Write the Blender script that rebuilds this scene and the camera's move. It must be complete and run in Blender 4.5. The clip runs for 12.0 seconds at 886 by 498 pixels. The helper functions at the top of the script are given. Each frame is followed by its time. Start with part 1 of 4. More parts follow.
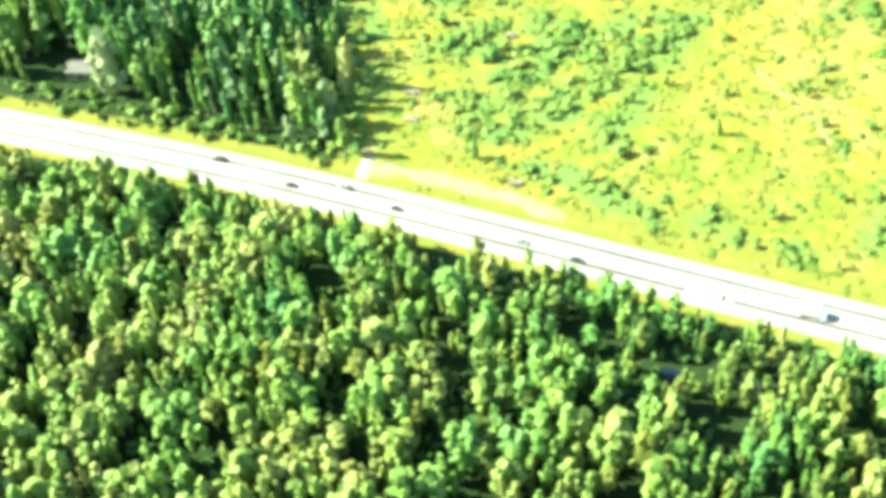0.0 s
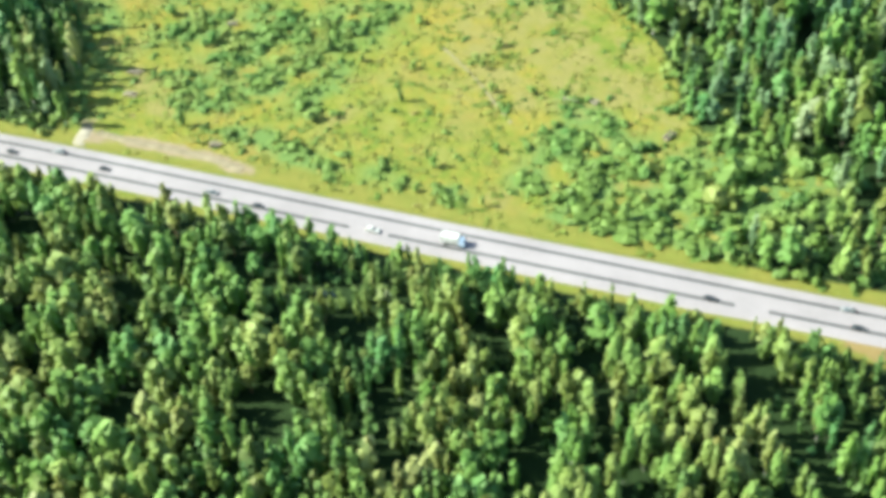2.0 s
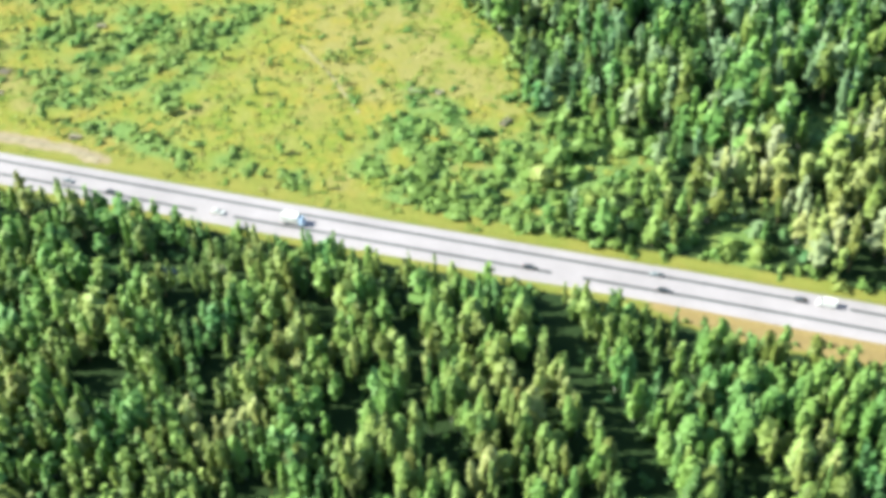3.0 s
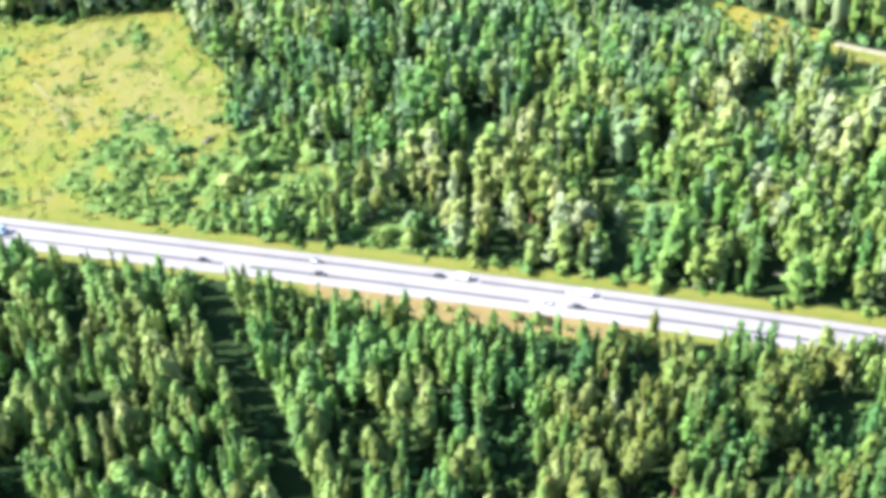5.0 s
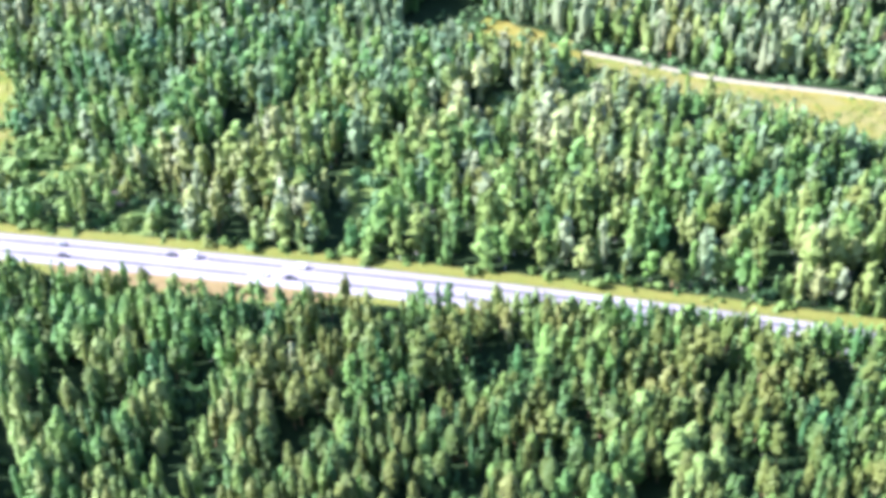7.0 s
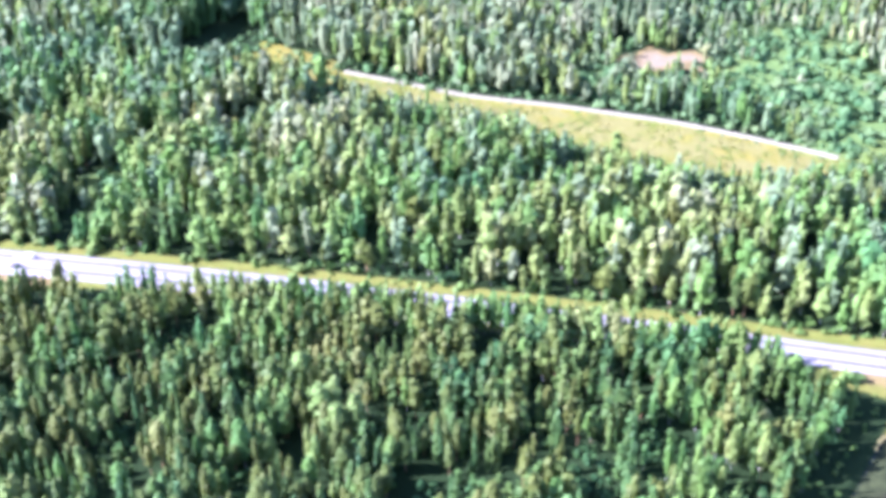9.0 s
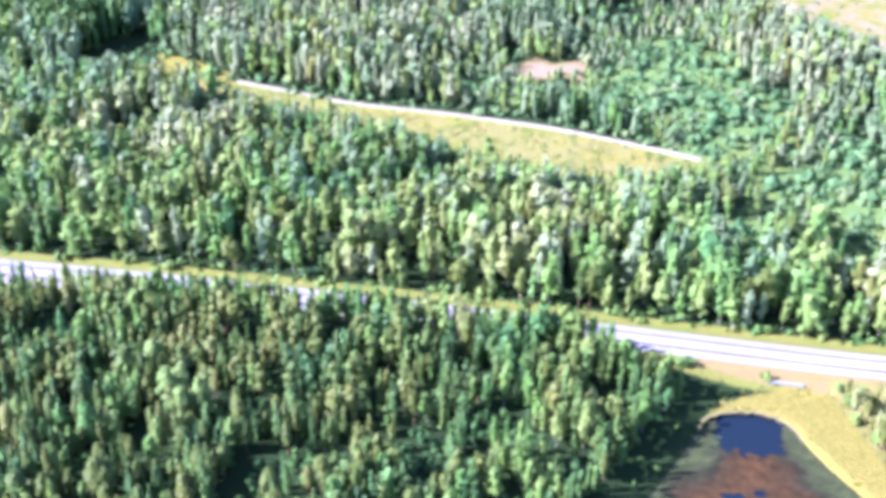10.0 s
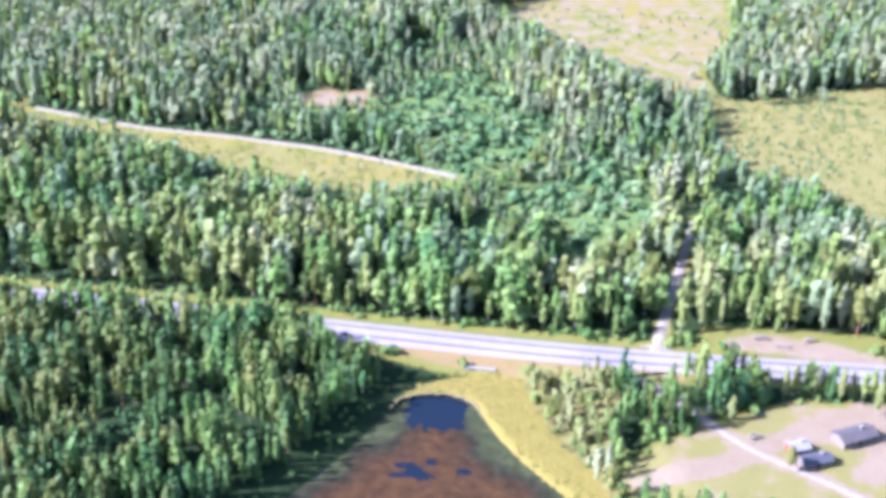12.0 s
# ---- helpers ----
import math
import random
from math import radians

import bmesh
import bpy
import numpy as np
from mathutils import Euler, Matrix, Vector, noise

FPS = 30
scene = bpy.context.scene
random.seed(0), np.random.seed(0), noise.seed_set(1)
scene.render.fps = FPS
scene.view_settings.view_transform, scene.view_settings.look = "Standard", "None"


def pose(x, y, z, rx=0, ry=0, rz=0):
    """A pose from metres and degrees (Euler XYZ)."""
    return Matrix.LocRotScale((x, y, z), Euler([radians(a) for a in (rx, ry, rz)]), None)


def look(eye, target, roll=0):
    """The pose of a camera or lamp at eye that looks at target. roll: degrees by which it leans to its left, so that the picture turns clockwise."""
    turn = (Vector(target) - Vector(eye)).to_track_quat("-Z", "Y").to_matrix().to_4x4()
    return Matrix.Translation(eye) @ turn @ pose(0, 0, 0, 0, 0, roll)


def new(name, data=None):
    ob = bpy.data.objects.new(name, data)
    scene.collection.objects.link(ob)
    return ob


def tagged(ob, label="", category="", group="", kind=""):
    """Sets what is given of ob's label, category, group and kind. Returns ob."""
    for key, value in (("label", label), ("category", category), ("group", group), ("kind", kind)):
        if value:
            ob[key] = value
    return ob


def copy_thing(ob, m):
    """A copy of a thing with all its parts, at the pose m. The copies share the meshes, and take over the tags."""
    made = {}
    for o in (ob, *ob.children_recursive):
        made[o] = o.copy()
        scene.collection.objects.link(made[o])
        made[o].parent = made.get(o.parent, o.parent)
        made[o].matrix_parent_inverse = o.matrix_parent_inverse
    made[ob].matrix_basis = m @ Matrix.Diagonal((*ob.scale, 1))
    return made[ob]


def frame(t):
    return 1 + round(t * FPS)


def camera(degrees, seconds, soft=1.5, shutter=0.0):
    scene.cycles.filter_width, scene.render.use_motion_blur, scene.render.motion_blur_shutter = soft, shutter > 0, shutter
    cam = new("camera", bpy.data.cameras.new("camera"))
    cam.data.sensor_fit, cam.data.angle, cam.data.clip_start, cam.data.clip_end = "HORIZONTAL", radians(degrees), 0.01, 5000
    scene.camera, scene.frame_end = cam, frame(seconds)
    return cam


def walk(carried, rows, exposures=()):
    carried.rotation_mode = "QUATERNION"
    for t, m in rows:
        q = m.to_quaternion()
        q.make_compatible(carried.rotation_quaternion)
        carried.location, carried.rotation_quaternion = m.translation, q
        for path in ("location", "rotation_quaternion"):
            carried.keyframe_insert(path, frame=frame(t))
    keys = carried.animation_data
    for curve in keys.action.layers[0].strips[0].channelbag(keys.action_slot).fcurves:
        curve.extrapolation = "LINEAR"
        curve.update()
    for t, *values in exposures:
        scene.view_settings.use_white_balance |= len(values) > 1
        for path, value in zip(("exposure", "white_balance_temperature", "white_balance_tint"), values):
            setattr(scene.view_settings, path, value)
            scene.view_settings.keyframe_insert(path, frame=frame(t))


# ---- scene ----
cam = camera(39.55, 12.0, soft=5.2)
# seconds, place in metres, turn in degrees
ROWS = [
    (0.0, -0.72, 0.53, 202.57, 45.350, 4.667, 26.893),
    (0.5, 16.08, -3.70, 202.52, 45.793, 4.378, 25.934),
    (1.0, 33.23, -8.01, 202.47, 46.281, 4.014, 24.795),
    (1.5, 50.71, -12.40, 202.42, 46.966, 3.482, 23.798),
    (2.0, 68.49, -16.86, 202.37, 47.860, 2.728, 22.754),
    (2.5, 86.52, -21.41, 202.32, 48.456, 2.336, 21.693),
    (3.0, 104.77, -26.03, 202.27, 49.207, 2.187, 20.560),
    (5.0, 179.40, -45.32, 202.07, 53.069, 1.580, 16.061),
    (5.5, 198.30, -50.34, 202.02, 53.682, 1.287, 15.718),
    (6.0, 217.24, -55.44, 201.97, 54.354, 1.262, 15.476),
    (6.5, 236.17, -60.62, 201.92, 55.018, 1.124, 14.519),
    (7.0, 255.06, -65.88, 201.87, 55.624, 1.455, 14.063),
    (9.0, 329.67, -87.72, 201.66, 58.229, 0.126, 11.469),
    (9.5, 347.91, -93.38, 201.61, 58.935, -0.243, 10.867),
    (10.0, 365.93, -99.12, 201.56, 59.470, -0.281, 10.118),
    (10.5, 383.69, -104.95, 201.51, 60.071, -0.283, 9.204),
    (11.0, 401.15, -110.86, 201.46, 60.576, -0.410, 8.557),
    (11.5, 418.29, -116.84, 201.41, 61.437, -0.854, 7.897),
    (12.0, 435.07, -122.91, 201.36, 62.219, -1.459, 7.336),
]
EXPOSURES = [(0.0, 2.9, 7900, -27), (0.35, 2.48, 7400, -25), (0.8, 2.12, 7000, -20), (1.4, 2.03, 6800, -15), (2.5, 2.09, 6650, -9), (5.0, 2.38, 6150, 1), (7.0, 2.53, 5500, 18), (9.0, 2.62, 5170, 31), (11.0, 2.55, 5190, 32), (12.0, 2.34, 5180, 32)]
walk(cam, [(t, pose(*place)) for t, *place in ROWS], EXPOSURES)

# ---- light: clear sky, sun from behind and to the left ----
SUN_AZ, SUN_EL = radians(198), radians(36)      # direction towards the sun, counted from +x
to_sun = Vector((math.cos(SUN_AZ) * math.cos(SUN_EL), math.sin(SUN_AZ) * math.cos(SUN_EL), math.sin(SUN_EL)))
world = bpy.data.worlds.new("sky")
scene.world = world
world.use_nodes = True
sky = world.node_tree.nodes.new("ShaderNodeTexSky")
sky.sky_type, sky.sun_disc = "NISHITA", False
sky.sun_elevation, sky.sun_rotation = SUN_EL, math.atan2(to_sun.x, to_sun.y) % (2 * math.pi)
world.node_tree.nodes["Background"].inputs["Strength"].default_value = 0.085
world.node_tree.links.new(sky.outputs[0], world.node_tree.nodes["Background"].inputs["Color"])
sun = new("sun", bpy.data.lights.new("sun", "SUN"))
sun.data.energy, sun.data.angle, sun.data.color = 4.8, radians(0.5), (1.0, 0.95, 0.86)
sun.matrix_world = look(to_sun * 500, (0, 0, 0))


# ---- materials ----
def material(name, rough=0.85, spec=0.2):
    m = bpy.data.materials.new(name)
    m.use_nodes = True
    b = m.node_tree.nodes["Principled BSDF"]
    b.inputs["Roughness"].default_value = rough
    b.inputs["Specular IOR Level"].default_value = spec
    return m, m.node_tree, b


def node(nt, kind, **sets):
    n = nt.nodes.new(kind)
    for k, v in sets.items():
        n.inputs[k.replace("_", " ")].default_value = v
    return n


def noise_of(nt, scale, detail=4.0, rough=0.6, coord=None):
    n = node(nt, "ShaderNodeTexNoise", Scale=scale, Detail=detail, Roughness=rough)
    c = coord or nt.nodes.new("ShaderNodeNewGeometry").outputs["Position"]
    nt.links.new(c, n.inputs["Vector"])
    return n.outputs["Fac"]


def ramp(nt, fac, stops):
    r = nt.nodes.new("ShaderNodeValToRGB")
    e = r.color_ramp.elements
    while len(e) < len(stops):
        e.new(0.5)
    for el, (p, c) in zip(e, stops):
        el.position, el.color = p, (*c, 1)
    nt.links.new(fac, r.inputs["Fac"])
    return r.outputs["Color"]


def math_node(nt, op, a, b=0.0, clamp=False):
    n = nt.nodes.new("ShaderNodeMath")
    n.operation, n.use_clamp = op, clamp
    for i, v in enumerate((a, b)):
        if isinstance(v, (int, float)):
            n.inputs[i].default_value = v
        else:
            nt.links.new(v, n.inputs[i])
    return n.outputs[0]


def mix(nt, fac, a, b, blend="MIX"):
    n = nt.nodes.new("ShaderNodeMix")
    n.data_type, n.blend_type = "RGBA", blend
    for sock, v in ((n.inputs[0], fac), (n.inputs[6], a), (n.inputs[7], b)):
        if isinstance(v, (int, float)):
            sock.default_value = v
        elif isinstance(v, tuple):
            sock.default_value = (*v, 1)
        else:
            nt.links.new(v, sock)
    return n.outputs[2]


def bump(nt, b, height, strength, distance):
    n = node(nt, "ShaderNodeBump", Strength=strength, Distance=distance)
    nt.links.new(height, n.inputs["Height"])
    nt.links.new(n.outputs["Normal"], b.inputs["Normal"])


def foliage(name, stops, spread=0.3):
    """Leaves: each tree has its own hue, each spray of leaves its own shade."""
    m, nt, b = material(name, 0.6, 0.28)
    at = nt.nodes.new("ShaderNodeAttribute")
    at.attribute_name = "tint"
    ob = nt.nodes.new("ShaderNodeObjectInfo")
    shade = nt.nodes.new("ShaderNodeSeparateColor")
    nt.links.new(ob.outputs["Color"], shade.inputs[0])
    own = math_node(nt, "SUBTRACT", shade.outputs[0], 1.0)
    t = math_node(nt, "ADD", math_node(nt, "ADD", at.outputs["Fac"], own), 0.5, True)
    c = ramp(nt, t, stops)
    isl = nt.nodes.new("ShaderNodeNewGeometry").outputs["Random Per Island"]
    v = math_node(nt, "ADD", math_node(nt, "MULTIPLY", isl, spread), 1.0 - spread / 2)
    g = nt.nodes.new("ShaderNodeCombineColor")
    for i in range(3):
        nt.links.new(v, g.inputs[i])
    c = mix(nt, 1.0, c, g.outputs[0], "MULTIPLY")
    nt.links.new(c, b.inputs["Base Color"])
    tr = nt.nodes.new("ShaderNodeBsdfTranslucent")
    nt.links.new(c, tr.inputs["Color"])
    both = nt.nodes.new("ShaderNodeMixShader")
    both.inputs[0].default_value = 0.42
    nt.links.new(b.outputs[0], both.inputs[1])
    nt.links.new(tr.outputs[0], both.inputs[2])
    nt.links.new(both.outputs[0], nt.nodes["Material Output"].inputs["Surface"])
    return m


def plain(name, base, rough=0.6, spec=0.4, metal=0.0, scale=2.0, vary=0.25):
    m, nt, b = material(name, rough, spec)
    b.inputs["Metallic"].default_value = metal
    lo, hi = tuple(c * (1 - vary) for c in base), tuple(min(1, c * (1 + vary)) for c in base)
    nt.links.new(ramp(nt, noise_of(nt, scale), [(0.3, lo), (0.7, hi)]), b.inputs["Base Color"])
    return m


BIRCH = foliage("birch leaves", [(0.0, (0.078, 0.182, 0.062)), (0.28, (0.122, 0.222, 0.05)), (0.55, (0.196, 0.248, 0.068)), (0.8, (0.28, 0.292, 0.12)), (1.0, (0.35, 0.38, 0.235))], 0.3)
SPRUCE = foliage("spruce needles", [(0.0, (0.055, 0.132, 0.05)), (0.35, (0.09, 0.165, 0.045)), (0.65, (0.138, 0.195, 0.052)), (1.0, (0.215, 0.245, 0.095))], 0.3)
PINE = foliage("pine needles", [(0.0, (0.066, 0.122, 0.032)), (0.5, (0.13, 0.155, 0.036)), (1.0, (0.222, 0.218, 0.066))], 0.3)
ASPEN = foliage("aspen leaves", [(0.0, (0.092, 0.212, 0.072)), (0.4, (0.16, 0.26, 0.066)), (0.8, (0.25, 0.295, 0.098)), (1.0, (0.33, 0.35, 0.18))], 0.3)
SHRUB = foliage("willow leaves", [(0.0, (0.074, 0.157, 0.039)), (0.5, (0.131, 0.204, 0.048)), (1.0, (0.209, 0.239, 0.065))])
# pale blue-green that paints distance haze onto the far trees
HAZED_ALDER = foliage("alder leaves with haze in the colour", [(0.0, (0.105, 0.19, 0.096)), (0.4, (0.178, 0.246, 0.124)), (0.75, (0.258, 0.282, 0.16)), (1.0, (0.335, 0.335, 0.215))], 0.25)
SCRUB_LEAF = foliage("young alder leaves with haze in the colour", [(0.0, (0.064, 0.15, 0.056)), (0.5, (0.118, 0.206, 0.076)), (1.0, (0.2, 0.25, 0.11))], 0.3)
GRASS = foliage("meadow grass", [(0.0, (0.096, 0.161, 0.030)), (0.4, (0.161, 0.187, 0.039)), (0.7, (0.217, 0.209, 0.052)), (1.0, (0.287, 0.248, 0.087))], 0.35)
BARK_PALE = plain("birch bark", (0.33, 0.312, 0.288), 0.8, 0.2, scale=3.0, vary=0.4)
BARK_GREY = plain("spruce bark", (0.104, 0.08, 0.064), 0.9, 0.1, scale=3.0)
BARK_RED = plain("pine bark", (0.26, 0.15, 0.09), 0.9, 0.1, scale=2.0)
GRAVEL = plain("pale gravel", (0.217, 0.193, 0.161), 0.95, 0.1, scale=0.6, vary=0.25)


SANDY = plain("pinkish sandy gravel", (0.161, 0.135, 0.096), 0.95, 0.1, scale=0.4, vary=0.3)
GRAVEL_PALE = plain("white gravel", (0.204, 0.183, 0.141), 0.95, 0.1, scale=0.4, vary=0.22)


def asphalt(name, lo, hi):
    m, nt, b = material(name, 0.9, 0.2)
    c1 = ramp(nt, noise_of(nt, 0.05, 3.0), [(0.35, lo), (0.65, hi)])
    c2 = ramp(nt, noise_of(nt, 3.0, 5.0), [(0.3, (0.85, 0.85, 0.85)), (0.7, (1.1, 1.1, 1.1))])
    nt.links.new(mix(nt, 1.0, c1, c2, "MULTIPLY"), b.inputs["Base Color"])
    bump(nt, b, noise_of(nt, 12.0), 0.3, 0.02)
    return m


ROAD = asphalt("bleached asphalt", (0.189, 0.170, 0.192), (0.225, 0.202, 0.228))
STREAK = asphalt("oily dark asphalt", (0.044, 0.044, 0.051), (0.069, 0.069, 0.077))


def ground_material():
    m, nt, b = material("ground", 0.95, 0.1)
    n_big, n_mid, n_fine = noise_of(nt, 0.02, 4.0), noise_of(nt, 0.11, 5.0, 0.65), noise_of(nt, 0.9, 5.0, 0.7)
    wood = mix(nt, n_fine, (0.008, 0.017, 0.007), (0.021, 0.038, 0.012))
    lush = ramp(nt, n_mid, [(0.30, (0.070, 0.117, 0.021)), (0.48, (0.124, 0.139, 0.026)), (0.68, (0.174, 0.161, 0.044))])
    dry = mix(nt, n_fine, (0.144, 0.124, 0.023), (0.209, 0.170, 0.042))
    patchy = math_node(nt, "ADD", n_big, math_node(nt, "MULTIPLY", math_node(nt, "SUBTRACT", noise_of(nt, 0.3, 4.0, 0.65), 0.5), 0.7))
    mead = mix(nt, ramp(nt, patchy, [(0.42, (0, 0, 0)), (0.6, (1, 1, 1))]), lush, dry)
    mead = mix(nt, ramp(nt, noise_of(nt, 0.035, 5.0, 0.7), [(0.5, (0, 0, 0)), (0.68, (0.652, 0.652, 0.652))]), mead, mix(nt, n_fine, (0.131, 0.109, 0.039), (0.191, 0.157, 0.065)))
    mead = mix(nt, 0.5, mead, ramp(nt, n_fine, [(0.3, (0.65, 0.7, 0.6)), (0.7, (1.25, 1.2, 1.15))]), "MULTIPLY")
    verge = mix(nt, n_fine, (0.110, 0.110, 0.025), (0.157, 0.146, 0.039))
    verge = mix(nt, ramp(nt, n_mid, [(0.4, (0, 0, 0)), (0.7, (1, 1, 1))]), verge, (0.104, 0.122, 0.026))
    heath = mix(nt, n_fine, (0.139, 0.098, 0.041), (0.197, 0.147, 0.070))
    straw = mix(nt, n_mid, mix(nt, n_fine, (0.100, 0.103, 0.030), (0.144, 0.135, 0.044)), mix(nt, n_fine, (0.152, 0.135, 0.044), (0.209, 0.180, 0.074)))
    bare = mix(nt, n_mid, mix(nt, n_fine, (0.125, 0.093, 0.057), (0.182, 0.138, 0.091)), mix(nt, n_fine, (0.17, 0.134, 0.098), (0.25, 0.2, 0.152)))
    sedge = mix(nt, n_mid, mix(nt, n_fine, (0.115, 0.103, 0.022), (0.165, 0.135, 0.036)), mix(nt, n_fine, (0.15, 0.124, 0.026), (0.205, 0.166, 0.046)))
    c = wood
    leaf = mix(nt, n_fine, (0.065, 0.117, 0.031), (0.117, 0.165, 0.054))
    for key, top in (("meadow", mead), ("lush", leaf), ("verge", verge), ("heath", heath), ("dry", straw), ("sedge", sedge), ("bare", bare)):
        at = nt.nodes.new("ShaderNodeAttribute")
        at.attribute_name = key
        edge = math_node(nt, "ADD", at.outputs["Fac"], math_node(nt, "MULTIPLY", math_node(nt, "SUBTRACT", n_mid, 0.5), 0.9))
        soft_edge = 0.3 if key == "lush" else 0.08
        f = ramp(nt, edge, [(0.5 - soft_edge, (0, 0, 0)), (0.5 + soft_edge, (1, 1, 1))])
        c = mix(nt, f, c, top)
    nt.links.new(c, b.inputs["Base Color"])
    bump(nt, b, n_fine, 0.8, 0.5)
    return m


# ---- plan ----
CENTRE_X = (-700, -248, -171, -121, -83, -42, -4, 23, 100, 129, 154, 184, 243, 295, 371, 395, 413, 440, 462, 490, 515, 560, 950)
CENTRE_Y = (120, 173.2, 181.8, 184.8, 186.6, 188.4, 190.6, 192.1, 196.6, 197.6, 198.8, 199.8, 200.6, 200.2, 197.9, 197, 196.3, 195.8, 196.2, 197.6, 199.0, 201.5, 222)


def road_y(x):
    """The road's middle line, smoothed."""
    x = np.asarray(x, float)
    return sum(np.interp(x + d, CENTRE_X, CENTRE_Y) for d in (-24, -16, -8, 0, 8, 16, 24)) / 7


CLEARING = [(-148.5, 193.2), (-151.4, 205.5), (-167.3, 228.4), (-180.9, 246.6), (-193.3, 272.3), (-164.5, 289.2), (-106.6, 304.9), (-76, 311.4), (-45.9, 329.7), (-34.8, 332.8), (-23.7, 313.9),
            (0.8, 286.7), (9.1, 272), (13.6, 259.2), (26, 249), (36, 246), (52, 248), (60, 240), (46, 230), (34, 222), (36, 212), (30, 201), (-46.5, 190.2)]
FIELD_TRACK = [(183.5, 362.7), (220.3, 350.5), (249.8, 343), (289.7, 341), (332.9, 335), (367.3, 325), (396, 316), (390, 308), (371, 299), (345, 296), (327, 297), (308, 303), (290, 313), (273, 322), (226, 332), (205, 341)]
SHADY_GLADE = [(125, 362), (129, 388), (136, 402), (150, 388), (157, 372), (143, 355)]
GLADE_WEST = [(134.1, 387.8), (150.1, 384), (192.4, 365.6), (198, 340.1), (176.1, 340), (148.1, 362.1)]
FIELD_EAST = [(490.7, 430.6), (518.2, 428.5), (586, 466.5), (631.9, 477.8), (638.3, 302), (561.7, 285.5), (542.5, 300.5), (525.1, 331.3), (503.3, 335.1), (493.3, 373.6)]
FELLED = [(380, 542), (424.5, 487), (457.3, 447.4), (485.1, 426.1), (498.3, 430.6), (494.6, 462.4), (508.7, 512.2), (516.3, 571.3), (528.6, 623.2), (439.7, 623.8)]
BARE_PATCH = [(302, 393), (311, 399), (318, 409), (326, 402), (336, 408), (346, 399), (337, 392), (346, 383), (330, 387), (318, 379), (311, 387)]
POND = [(346.9, 69.6), (360.6, 105.1), (369.6, 123.3), (377.1, 137.4), (382.5, 149.9), (387.2, 162), (391.3, 169.8), (398.5, 173), (406.7, 172.8), (412.4, 169), (416, 162.5), (420.7, 154.5), (426.9, 146.2), (435.6, 136.5), (446.6, 126.1), (456.1, 108.5), (461, 73.5)]
SEDGE = [(390.7, 170.8), (399.8, 178.8), (412, 185.3), (424.4, 182), (429, 170.8), (434.5, 158.7), (444.8, 143.8), (458.3, 119.5), (464.1, 73), (446.8, 72.5), (399.9, 155.9)]
YARD = [(454, 147), (463, 156), (475, 165.5), (487, 175), (504.5, 182), (533, 184), (556, 180), (556, 119), (477, 117), (453, 136)]
HARDSTAND = [(486, 160), (495, 166), (504, 172.5), (512, 180), (524, 184.5), (545, 181), (540, 166), (536, 158), (530, 146), (516, 145), (513, 150), (520, 160), (510, 161), (500, 158), (492, 152)]
GRAVEL_FIELD = [(456, 138), (462, 144.5), (472, 149.5), (486, 157), (491, 151), (485, 146), (471.5, 138.5), (462, 135.5)]
ROADSIDE_BARE = [(480, 209.5), (487, 215), (500, 219), (511, 218), (522, 215), (532, 210), (546, 205), (540, 200.5), (513, 204), (492, 206)]
RIDE = [(40, 181), (49.5, 181), (63, 164), (78, 144), (91, 128), (103, 113), (121, 88), (111.5, 84), (92.5, 109), (82, 122), (67.5, 140), (51, 162)]
GLADES = [(281, 123, 8), (280, 109, 7), (318, 135, 6), (333, 153, 3.5), (321, 137, 6), (137, 136, 5), (132, 145, 4.5), (-48.5, 160.5, 6.4), (-43, 163, 5.8), (-235, 196, 7), (14, 168, 4.0), (-245, 200, 9)]
# shrubby parts of the clearing: x, y, reach; the first four are added to green and darken the wood's shaded edge
SHRUBBY = [(-160, 225, 11), (-174, 246, 11), (-153, 206, 8), (-187, 268, 10), (13.3, 220.7, 16), (24, 226, 12), (18, 214, 12), (30, 212, 8), (2, 214, 10), (-155, 282, 14), (-41.3, 305.2, 10), (-110, 264, 11), (-106, 239, 11), (-92, 253, 9), (-89, 280, 10), (-88, 234, 8), (-125, 264, 11), (-120, 246, 10), (-143, 252, 9), (-126, 224, 8), (-115, 223, 8), (-94, 270, 8), (-99, 210, 4), (-90, 210, 5)]
SHRUBBY += [(-78, 208, 5), (-67, 207, 5), (-58, 209, 5), (-46, 203, 4), (-32, 204, 5), (-15, 253, 7), (-4, 241, 9), (-14, 232, 6), (-10, 245, 7), (1, 229, 8), (-17, 218, 5)]
# dry yellow parts of the clearing: x, y, reach
DRY = [(-35, 285, 30), (-8, 266, 20), (14, 258, 10), (-142, 224, 14), (-125, 215, 10), (-60, 300, 24), (-40, 255, 20), (-75, 228, 12), (-20, 208, 10), (-160, 240, 10)]
# openings grown over with bright scrub: x, y, reach
SCRUB = [(375, 421, 20), (363, 383, 15), (392, 395, 18), (406, 359, 20), (385, 338, 13), (448, 327, 14), (455, 303, 14), (439, 300, 12), (418, 306, 9), (300, 372, 9), (154, 241, 10), (142, 256, 6), (179, 311, 8),
         (35, 229, 11), (48, 241, 9), (84, 217, 8), (97, 270, 8), (493, 314, 9), (440, 268, 8), (403, 271, 8), (110, 306, 6), (205, 330, 9), (28, 250, 7)]
